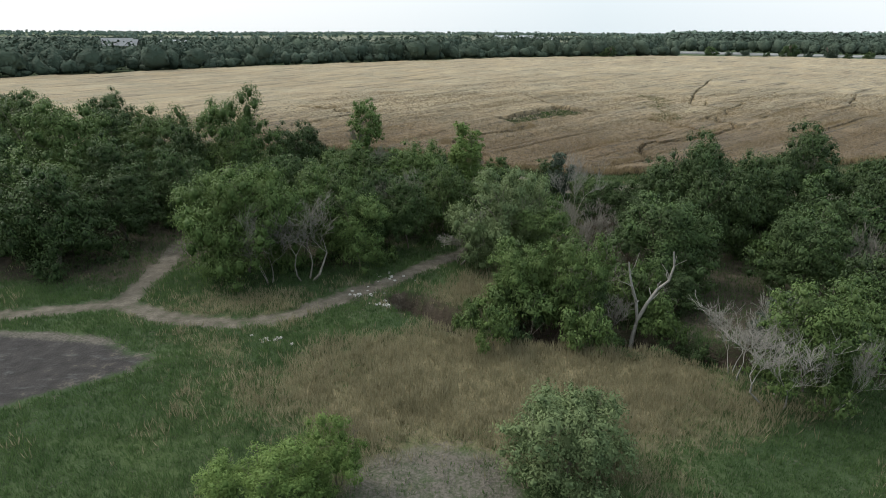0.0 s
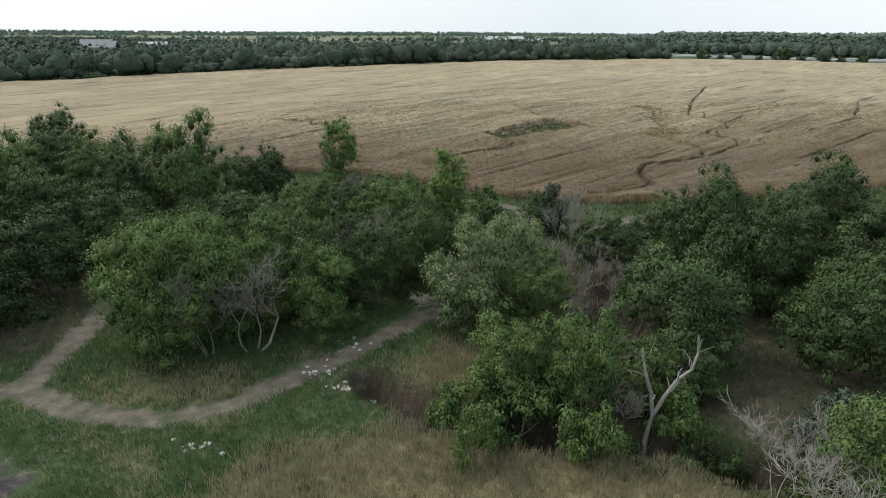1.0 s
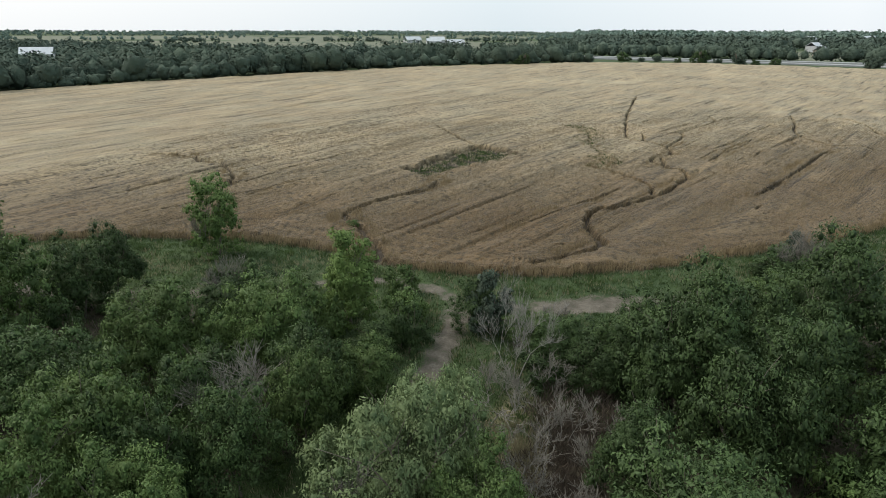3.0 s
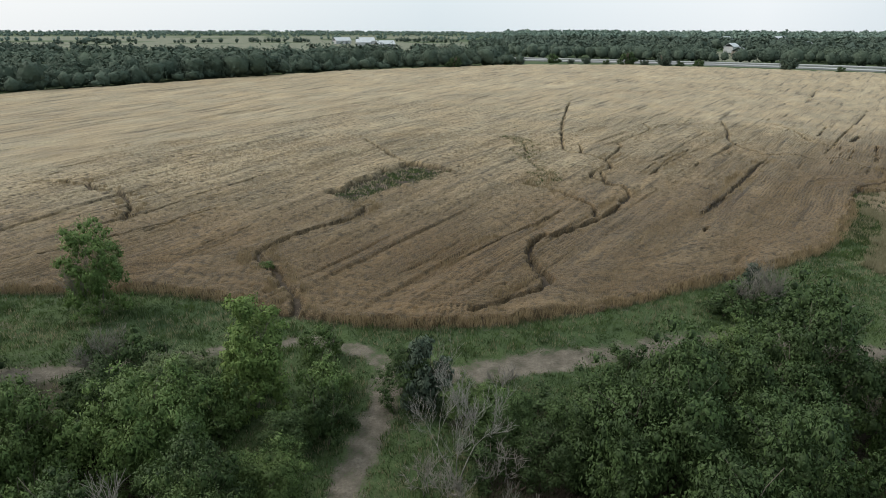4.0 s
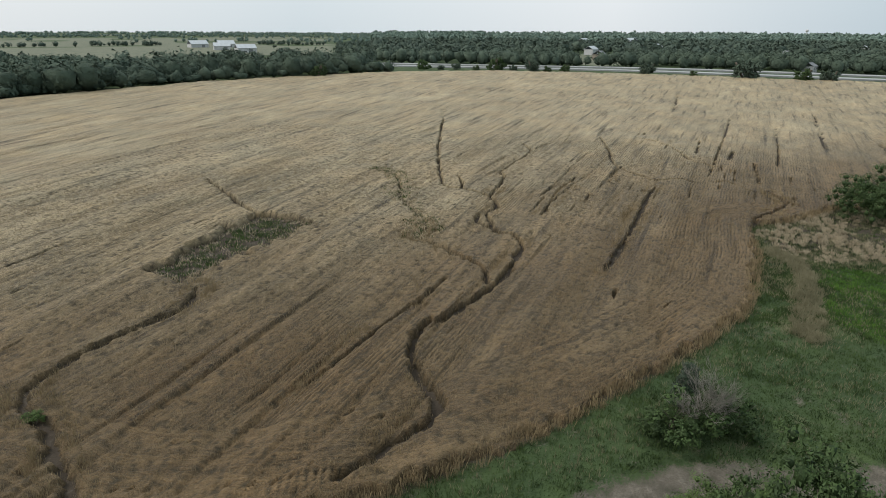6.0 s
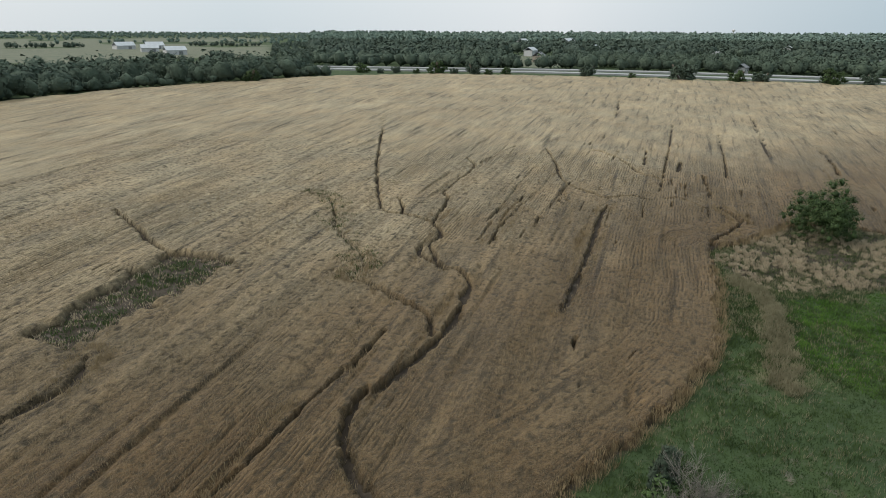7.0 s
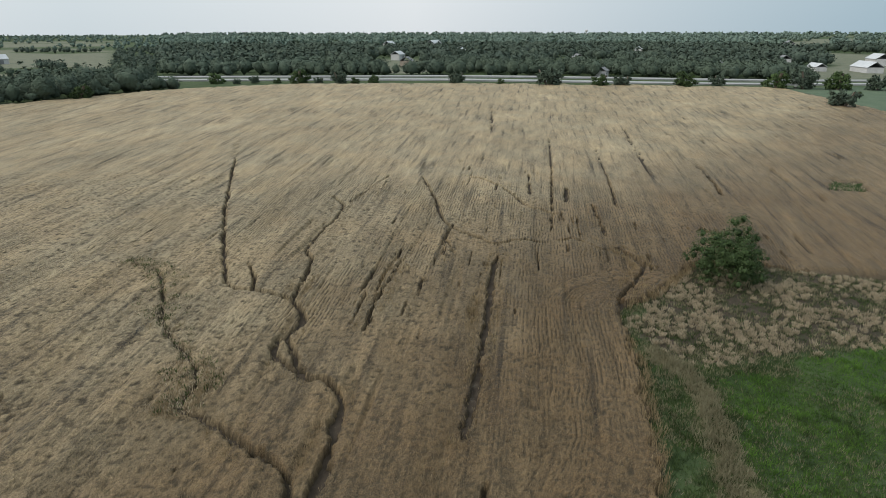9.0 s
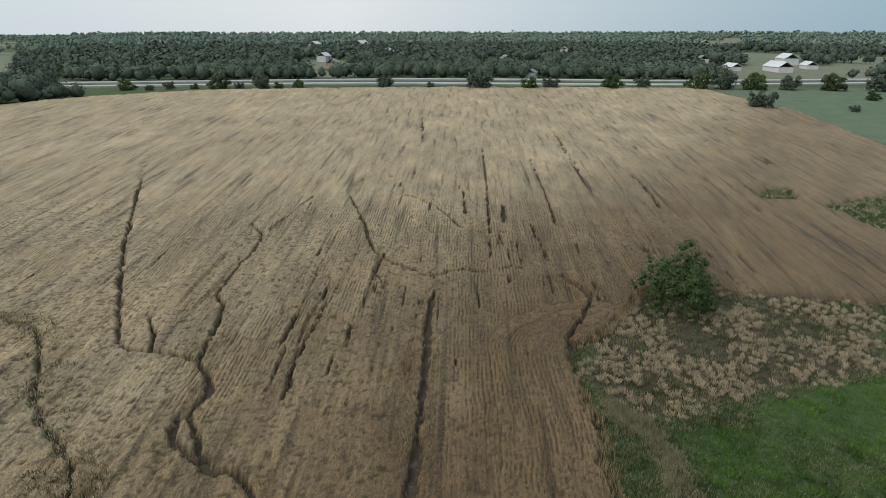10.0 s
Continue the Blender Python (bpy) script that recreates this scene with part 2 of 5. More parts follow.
# ---------------------------------------------------------------- materials
class Mat:
    """A small node builder."""

    def __init__(self, name, rough=0.9):
        self.m = bpy.data.materials.new(name)
        self.m.use_nodes = True
        self.n, self.l = self.m.node_tree.nodes, self.m.node_tree.links
        self.p = self.n["Principled BSDF"]
        self.p.inputs["Roughness"].default_value = rough
        self.p.inputs["Specular IOR Level"].default_value = 0.2

    def put(self, sock, value):
        if hasattr(value, "node"):
            self.l.new(value, sock)
        else:
            sock.default_value = value

    def coord(self, kind="Object", scale=(1, 1, 1), rot=0.0):
        t = self.n.new("ShaderNodeTexCoord")
        mp = self.n.new("ShaderNodeMapping")
        mp.inputs["Scale"].default_value = scale
        mp.inputs["Rotation"].default_value[2] = rot
        self.l.new(t.outputs[kind], mp.inputs[0])
        return mp.outputs[0]

    def noise(self, vec, scale, detail=3.0, rough=0.55, lo=0.3, hi=0.7):
        t = self.n.new("ShaderNodeTexNoise")
        t.inputs["Scale"].default_value, t.inputs["Detail"].default_value, t.inputs["Roughness"].default_value = scale, detail, rough
        self.l.new(vec, t.inputs["Vector"])
        return self.ramp(t.outputs[0], lo, hi)

    def ramp(self, v, lo, hi):
        r = self.n.new("ShaderNodeMapRange")
        r.inputs[1].default_value, r.inputs[2].default_value = lo, hi
        self.l.new(v, r.inputs[0])
        return r.outputs[0]

    def mix(self, f, a, b, how="MIX"):
        x = self.n.new("ShaderNodeMixRGB")
        x.blend_type = how
        self.put(x.inputs[0], f)
        for s, v in ((x.inputs[1], a), (x.inputs[2], b)):
            self.put(s, (*v, 1) if isinstance(v, tuple) else v)
        return x.outputs[0]

    def calc(self, op, a, b=0.0):
        x = self.n.new("ShaderNodeMath")
        x.operation = op
        self.put(x.inputs[0], a)
        self.put(x.inputs[1], b)
        return x.outputs[0]

    def attr(self, name):
        a = self.n.new("ShaderNodeAttribute")
        a.attribute_name = name
        return a.outputs["Fac"]

    def island(self):
        return self.n.new("ShaderNodeNewGeometry").outputs["Random Per Island"]

    def each(self):
        return self.n.new("ShaderNodeObjectInfo").outputs["Random"]

    def bump(self, h, strength=0.5, dist=0.1):
        b = self.n.new("ShaderNodeBump")
        b.inputs["Strength"].default_value, b.inputs["Distance"].default_value = strength, dist
        self.l.new(h, b.inputs["Height"])
        self.l.new(b.outputs[0], self.p.inputs["Normal"])

    def colour(self, c):
        self.put(self.p.inputs["Base Color"], (*c, 1) if isinstance(c, tuple) else c)
        return self

    def translucent(self, c, amount=0.3):
        t = self.n.new("ShaderNodeBsdfTranslucent")
        self.put(t.inputs[0], (*c, 1) if isinstance(c, tuple) else c)
        x = self.n.new("ShaderNodeMixShader")
        x.inputs[0].default_value = amount
        self.l.new(self.p.outputs[0], x.inputs[1])
        self.l.new(t.outputs[0], x.inputs[2])
        self.l.new(x.outputs[0], self.n["Material Output"].inputs[0])
        return self


def leaf_material(name, dark, light, warm, amount=0.28):
    m = Mat(name, 0.62)
    c = m.mix(m.calc("ADD", m.calc("MULTIPLY", m.island(), 0.3), m.calc("MULTIPLY", m.attr("tone"), 0.7)), dark, light)
    big = m.noise(m.coord("Object"), 0.45, 2.0)
    c = m.mix(m.calc("MULTIPLY", big, 0.45), c, warm)
    hue = m.n.new("ShaderNodeHueSaturation")
    m.put(hue.inputs["Value"], m.calc("ADD", m.calc("MULTIPLY", m.each(), 0.4), 0.8))
    m.l.new(c, hue.inputs["Color"])
    m.colour(hue.outputs[0])
    return m.translucent(hue.outputs[0], amount).m


LEAF_GREEN = leaf_material("leaf_green", (0.032, 0.058, 0.016), (0.108, 0.168, 0.05), (0.12, 0.162, 0.05), 0.2)
LEAF_DARK = leaf_material("leaf_dark", (0.017, 0.032, 0.010), (0.068, 0.110, 0.035), (0.056, 0.086, 0.03), 0.2)
LEAF_BRIGHT = leaf_material("leaf_bright", (0.09, 0.15, 0.038), (0.19, 0.27, 0.075), (0.17, 0.24, 0.07), 0.3)
LEAF_PALE = leaf_material("leaf_pale", (0.07, 0.11, 0.046), (0.165, 0.215, 0.092), (0.16, 0.195, 0.085), 0.24)
LEAF_FRESH = leaf_material("leaf_fresh", (0.05, 0.088, 0.022), (0.128, 0.198, 0.058), (0.138, 0.19, 0.058), 0.22)
LEAF_CEDAR = leaf_material("leaf_cedar", (0.03, 0.045, 0.03), (0.06, 0.085, 0.055), (0.05, 0.06, 0.04), 0.1)
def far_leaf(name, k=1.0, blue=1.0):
    """Woods seen from far off: whole crowns rather than leaves. blue tints them as painted haze."""
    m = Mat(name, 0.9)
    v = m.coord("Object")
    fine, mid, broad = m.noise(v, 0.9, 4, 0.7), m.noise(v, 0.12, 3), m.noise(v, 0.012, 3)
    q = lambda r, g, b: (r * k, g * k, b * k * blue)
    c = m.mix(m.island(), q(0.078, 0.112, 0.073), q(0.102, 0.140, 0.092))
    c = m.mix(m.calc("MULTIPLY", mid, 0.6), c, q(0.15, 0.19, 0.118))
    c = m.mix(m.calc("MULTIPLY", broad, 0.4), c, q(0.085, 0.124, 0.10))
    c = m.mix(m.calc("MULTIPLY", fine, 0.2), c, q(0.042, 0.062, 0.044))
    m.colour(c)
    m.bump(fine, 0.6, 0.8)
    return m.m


# distance haze put into the leaf colour: bluer with range, palest farthest out
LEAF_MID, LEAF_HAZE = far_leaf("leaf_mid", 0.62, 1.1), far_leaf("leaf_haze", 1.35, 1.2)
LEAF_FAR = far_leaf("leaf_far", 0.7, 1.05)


def plain(name, a, b, scale=3.0, rough=0.9, bump=0.3, kind="Object"):
    m = Mat(name, rough)
    v = m.coord(kind)
    n = m.noise(v, scale, 5.0)
    fine = m.noise(v, scale * 9, 3.0)
    m.colour(m.mix(m.calc("MULTIPLY", fine, 0.35), m.mix(n, a, b), tuple(0.6 * q for q in a)))
    m.bump(fine, bump, 0.03)
    return m.m


BARK = plain("bark", (0.11, 0.09, 0.07), (0.19, 0.165, 0.135), 4.0)
DEADWOOD = plain("deadwood", (0.20, 0.188, 0.165), (0.33, 0.315, 0.28), 4.0)
TWIG = plain("twig", (0.15, 0.138, 0.115), (0.26, 0.24, 0.205), 4.0)
ROCK = plain("limestone", (0.27, 0.26, 0.235), (0.48, 0.46, 0.42), 6.0)
ROAD = plain("concrete_road", (0.25, 0.255, 0.25), (0.34, 0.345, 0.335), 0.08)


def ground_material():
    m = Mat("ground", 0.95)
    v = m.coord("Object")
    n1, n2, n3 = m.noise(v, 0.12, 5), m.noise(v, 0.9, 5), m.noise(v, 6, 4)
    grass = m.mix(n1, (0.03, 0.052, 0.02), (0.062, 0.088, 0.031))
    grass = m.mix(m.calc("MULTIPLY", n2, 0.6), grass, (0.03, 0.048, 0.02))
    dry = m.mix(n2, (0.12, 0.10, 0.055), (0.21, 0.175, 0.10))
    dry = m.mix(m.calc("MULTIPLY", n3, 0.35), dry, (0.07, 0.075, 0.032))
    soil = m.mix(n2, (0.034, 0.026, 0.018), (0.06, 0.047, 0.034))
    dirt = m.mix(n2, (0.062, 0.053, 0.041), (0.175, 0.152, 0.122))
    dirt = m.mix(m.calc("MULTIPLY", n3, 0.65), dirt, (0.058, 0.052, 0.037))
    silt = m.mix(n2, (0.024, 0.022, 0.021), (0.046, 0.042, 0.04))
    silt = m.mix(m.noise(m.coord("Object", (0.5, 1.4, 1), 0.3), 1.0, 6, 0.7, 0.55, 0.8), silt, (0.10, 0.10, 0.098))
    crust = m.mix(n3, (0.055, 0.049, 0.04), (0.125, 0.113, 0.094))

    def zone(name, c0, c1, sharp=0.3, ragged=0.7):
        a = m.calc("ADD", m.attr(name), m.calc("MULTIPLY", m.calc("SUBTRACT", m.mix(0.5, n2, n3), 0.5), ragged))
        return m.mix(m.ramp(a, 0.5 - sharp, 0.5 + sharp), c0, c1)

    c = zone("dry", grass, dry)
    c = zone("litter", c, m.mix(n2, (0.03, 0.027, 0.017), (0.06, 0.05, 0.033)))
    c = zone("pale", c, m.mix(n1, (0.095, 0.108, 0.075), (0.145, 0.148, 0.10)))
    c = zone("pasture", c, m.mix(n1, (0.066, 0.098, 0.06), (0.096, 0.128, 0.08)))
    c = zone("soil", c, soil)
    c = zone("silt", c, silt)
    c = zone("crust", c, crust)
    c = zone("track", c, dirt, 0.25, 1.25)
    m.colour(c)
    m.bump(m.calc("ADD", n3, m.calc("MULTIPLY", n2, 1.4)), 0.55, 0.12)
    return m.m


WHEAT_SHEEN = 0.05
WHEAT_A, WHEAT_B = (0.203, 0.162, 0.098), (0.264, 0.214, 0.134)


def wheat_material():
    """Ripe crop: grain of single heads, clumps, drill rows and wind-laid waves, as one brightness over the straw colour."""
    m = Mat("ripe_wheat", 0.65)
    m.p.inputs["Specular IOR Level"].default_value = 0.25  # dry straw shines at a low angle
    broad = m.noise(m.coord("UV", (0.04, 0.012, 1)), 1.0, 4)
    wave = m.noise(m.coord("UV", (0.16, 0.03, 1)), 1.0, 4, 0.6, 0.36, 0.64)
    lay = m.noise(m.coord("UV", (0.6, 0.07, 1)), 1.0, 4, 0.6, 0.36, 0.64)
    rows = m.noise(m.coord("UV", (2.3, 0.25, 1)), 1.0, 3, 0.55, 0.38, 0.62)
    thread = m.noise(m.coord("UV", (0.9, 0.03, 1)), 1.0, 3, 0.5, 0.30, 0.46)
    clump = m.noise(m.coord("UV", (3.0, 1.9, 1)), 1.0, 4, 0.65, 0.38, 0.62)
    fine = m.noise(m.coord("Object"), 6.5, 3, 0.75, 0.36, 0.64)
    f = 1.0
    for n, k in ((wave, 0.42), (lay, 0.46), (thread, 0.7), (rows, 0.3), (clump, 0.46), (fine, 0.95)):
        f = m.calc("ADD", m.calc("MULTIPLY", m.calc("SUBTRACT", n, 0.5), k), f)
    c = m.mix(broad, WHEAT_A, WHEAT_B)
    # near crop: browner straw, also darkened for the shade seen down between stalks
    c = m.mix(m.calc("MULTIPLY", m.attr("ripe"), 0.94), c, (0.092, 0.060, 0.028))
    hue = m.noise(m.coord("Object"), 0.07, 3, 0.6, 0.38, 0.62)
    c = m.mix(hue, m.mix(1.0, c, (1.03, 0.98, 0.91), "MULTIPLY"), m.mix(1.0, c, (0.95, 0.965, 0.96), "MULTIPLY"))
    hs = m.n.new("ShaderNodeHueSaturation")
    m.put(hs.inputs["Value"], f)
    m.l.new(c, hs.inputs["Color"])
    # gap: soil and stems where the crop is thin, plus shade painted into troughs
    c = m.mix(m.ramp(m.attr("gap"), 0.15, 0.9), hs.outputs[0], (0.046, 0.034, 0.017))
    m.colour(c)
    m.p.inputs["Sheen Weight"].default_value = WHEAT_SHEEN  # fine awns catch light along the crop
    m.p.inputs["Sheen Roughness"].default_value = 0.3
    m.p.inputs["Sheen Tint"].default_value = (0.95, 0.80, 0.58, 1)
    m.bump(m.calc("ADD", m.calc("ADD", m.calc("MULTIPLY", rows, 0.5), m.calc("MULTIPLY", clump, 1.2)), m.calc("MULTIPLY", fine, 0.8)), 0.8, 0.2)
    return m.m


def blade_material(name, a, b, amount=0.2):
    m = Mat(name, 0.75)
    patch = m.noise(m.coord("Object"), 0.55, 4, 0.6, 0.36, 0.64)
    c = m.mix(m.calc("ADD", m.calc("MULTIPLY", m.island(), 0.45), m.calc("MULTIPLY", patch, 0.55)), a, b)
    m.colour(c)
    return m.translucent(c, amount).m


WHEAT_BLADE = blade_material("wheat_ears", (0.14, 0.104, 0.06), (0.30, 0.236, 0.148))
DRY_BLADE = blade_material("dry_grass", (0.165, 0.15, 0.088), (0.30, 0.272, 0.172), 0.45)
LUSH_BLADE = blade_material("lush_grass", (0.034, 0.08, 0.014), (0.12, 0.22, 0.04), 0.3)
GREEN_BLADE = blade_material("green_grass", (0.05, 0.092, 0.034), (0.092, 0.145, 0.052), 0.45)
WEED_BLADE = blade_material("weeds", (0.02, 0.037, 0.013), (0.085, 0.128, 0.038), 0.35)
STRAW_BLADE = blade_material("pale_straw", (0.26, 0.215, 0.146), (0.54, 0.455, 0.32), 0.45)

FRINGE_BLADE = blade_material("wheat_stalks", (0.16, 0.12, 0.065), (0.34, 0.26, 0.15), 0.1)
BROWN_BLADE = blade_material("dead_stalks", (0.055, 0.043, 0.032), (0.125, 0.10, 0.075), 0.05)

# ---------------------------------------------------------------- ground
RNG = np.random.default_rng(7)
gx = lines((-4700, -900, 130), (-900, -220, 30), (-220, -60, 5), (-60, 60, 0.55), (60, 145, 1.0), (145, 480, 7), (480, 1300, 40), (1300, 4700, 140))
gy = lines((-2500, -200, 120), (-200, 10, 10), (10, 20, 1), (20, 95, 0.5), (95, 150, 1.2), (150, 480, 6), (480, 1300, 40), (1300, 4700, 140))
GX, GY, GF = tensor(gx, gy)
GZ = relief(GX, GY)
in_wheat = inside(GX, GY, WHEAT)
d_track = np.minimum(np.minimum(polydist(GX, GY, TRACK) / 0.92, polydist(GX, GY, TRACK_EAST) / 1.3), polydist(GX, GY, TRACK_SPUR) / 1.0)
wild = fbm(GX / 7, GY / 7, 31)


def dryness(x, y):
    """Where the grass stands dry: the strip beside the creek and the open slope in front of it."""
    a = np.exp(-(((x - 5) / 13) ** 2 + ((y - 35) / 7.5) ** 2)) * 1.3
    b = np.exp(-(((x + 17) / 9) ** 2 + ((y - 47) / 4) ** 2)) * 0.5
    c = np.exp(-(((x - 4) / 5) ** 2 + ((y - 49) / 5) ** 2)) * 0.8
    d = np.exp(-(((x - 15) / 6) ** 2 + ((y - 60) / 8) ** 2)) * 0.9
    e = np.exp(-polydist(x, y, STRAW_LINE) / 1.6) * 0.9
    return np.clip(a + b + c + d + e, 0, 1) + 0.42 * fbm(x / 4, y / 4, 31)


CLEAR = [(770, 1048), (872, 1038), (397, 534), (561, 469), (667, 248), (648, 281), (790, 272), (1196, 507), (-247, 504), (-196, 477), (136, 1070), (116, 945), (470, 640), (620, 700), (820, 560), (700, 240), (900, 330), (820, 210)]


def clearings(x, y):
    """Open ground round and in front of the far buildings."""
    k = np.zeros(np.shape(x))
    for cx, cy in CLEAR:
        r = math.hypot(cx, cy)
        u, v = ((x - cx) * cx + (y - cy) * cy) / r, ((x - cx) * cy - (y - cy) * cx) / r
        k = np.maximum(k, smooth(1.2, 0.8, np.hypot((u + r * 0.045) / (r * 0.11), v / (16 + r * 0.022)) + 0.25 * vnoise(x / 30, y / 30, 12)))
    return k


def pale_fields(x, y):
    """Far pastures between the woods."""
    far = np.hypot(x, y)
    az = np.degrees(np.arctan2(x, y))
    start = 610 + 13 * np.maximum(0, 4 - az)
    west = smooth(start, start + 40, far) * (1 - smooth(1800, 2000, far)) * smooth(-60, -40, az) * (1 - smooth(14.5, 17, az)) * smooth(-0.62, -0.45, vnoise(x / 130, y / 60, 77))
    east = smooth(640, 680, far) * (1 - smooth(1050, 1150, far)) * smooth(66, 69, az) * smooth(-0.5, -0.3, vnoise(x / 120, y / 120, 79))
    return np.clip(west + east + 0.8 * clearings(x, y) + smooth(0.45, 0.6, vnoise(x / 420, y / 160, 78)) * smooth(1000, 1500, far), 0, 1)


def pasture(x, y):
    """The mown pasture east of the wheat."""
    return smooth(0, 6, (x - 299) * 0.662 - (y - 116) * 0.749) * smooth(150, 260, x) * (1 - smooth(520, 560, x + 0.9 * (y - 150)))


silt_in = inside(GX, GY, SILT)
zone_attrs = [
    ("track", np.clip(1.45 - d_track * 0.85, 0, 1) - 0.30 * (1 - smooth(0.0, 0.5, d_track)) * (1 - smooth(10, 25, GX)) + 0.35 * wild),
    ("soil", smooth(-1.0, 1.0, in_wheat) + 1.2 * np.exp(-(polydist(GX, GY, CREEK) / 2.1) ** 2) + 0.8 * np.exp(-(polydist(GX, GY, CREEK_NORTH) / 2.6) ** 2) + 0.8 * smooth(-0.5, 1.5, inside(GX, GY, WEEDS))),
    ("litter", smooth(-3, 2, np.maximum(inside(GX, GY, GROVES[0]), inside(GX, GY, GROVES[1])) + 1.5 * wild)),
    ("dry", dryness(GX, GY)),
    ("silt", smooth(-0.6, 1.2, silt_in)),
    ("crust", smooth(-0.8, 0.5, silt_in) * smooth(39.6, 40.6, GY + 0.14 * (GX + 26)) + smooth(-0.5, 0.8, inside(GX, GY, BARE)) * 0.7 + 0.25 * smooth(-0.5, 0.5, np.maximum(inside(GX, GY, PATCHES[0]), inside(GX, GY, PATCHES[2])))),
    ("pale", pale_fields(GX, GY)),
    ("pasture", pasture(GX, GY)),
]
ground = tagged(new("ground", mesh_of("ground", np.stack([GX, GY, GZ], 1), GF, ground_material(), True, zone_attrs)),
                "grassy creek land with dirt tracks and a bare silt patch", "ground", kind="structure")

# ---------------------------------------------------------------- wheat
def crop(x, y):
    """How much wheat stands there, 0 to 1."""
    d = inside(x, y, WHEAT) + 0.55 * vnoise(x / 1.3, y / 1.3, 40) + 0.3 * vnoise(x / 0.5, y / 0.5, 41)
    k = smooth(0.0, 0.7, d)
    for pts, w in GULLIES:
        xs, ys = [q[0] for q in pts], [q[1] for q in pts]
        near = (x > min(xs) - 4) & (x < max(xs) + 4) & (y > min(ys) - 4) & (y < max(ys) + 4)
        if near.any():
            qx, qy = x[near], y[near]
            g = polydist(qx + 0.24 * vnoise(qx / 1.1, qy / 1.1, 48), qy + 0.24 * vnoise(qx / 1.1, qy / 1.1, 49), pts) + 0.2 * vnoise(qx / 0.7, qy / 0.7, 44) + 0.12 * vnoise(qx / 0.3, qy / 0.3, 46)
            ww = 0.72 * w * (0.85 + 0.5 * vnoise(qx / 5, qy / 5, 45)) * (0.6 + 0.4 * smooth(0, 4, np.hypot(qx - xs[0], qy - ys[0]))) * (0.6 + 0.4 * smooth(0, 3, np.hypot(qx - xs[-1], qy - ys[-1])))
            k[near] = np.minimum(k[near], smooth(ww, ww + 0.2, g))
    a, l = drill(x, y)
    d = polydist(x, y, EDGE)
    a = np.where(d < 9.5, d, a)
    thin = fbm(a / 0.42, l / 8, 59, 2) + 0.35 * vnoise(a / 1.6, l / 18, 58) + 0.12 * vnoise(x / 0.6, y / 0.6, 66)
    worn = 0.30 * smooth(0.0, 0.6, fbm(a / 16, l / 34, 60)) + 0.12 * smooth(-0.2, 0.5, vnoise(x / 30 - 3, y / 30, 64))  # stretches where the stand is thin
    k = np.minimum(k, smooth(0.0, 0.16, 0.97 - thin - worn + 0.22 * (y > 190)))
    for pts in PATCHES:
        k = np.minimum(k, 1 - smooth(-0.4, 0.6, inside(x, y, pts) + 0.9 * vnoise(x / 1.5, y / 1.5, 47)))
    return k


def drill(x, y):
    """Metres across and along the drill rows."""
    return 640 * (np.arctan2(x - FAN[0], y - FAN[1]) - radians(47)), np.hypot(x - FAN[0], y - FAN[1]) - 640


def undrill(a, l):
    th = a / 640 + radians(47)
    return FAN[0] + (l + 640) * np.sin(th), FAN[1] + (l + 640) * np.cos(th)


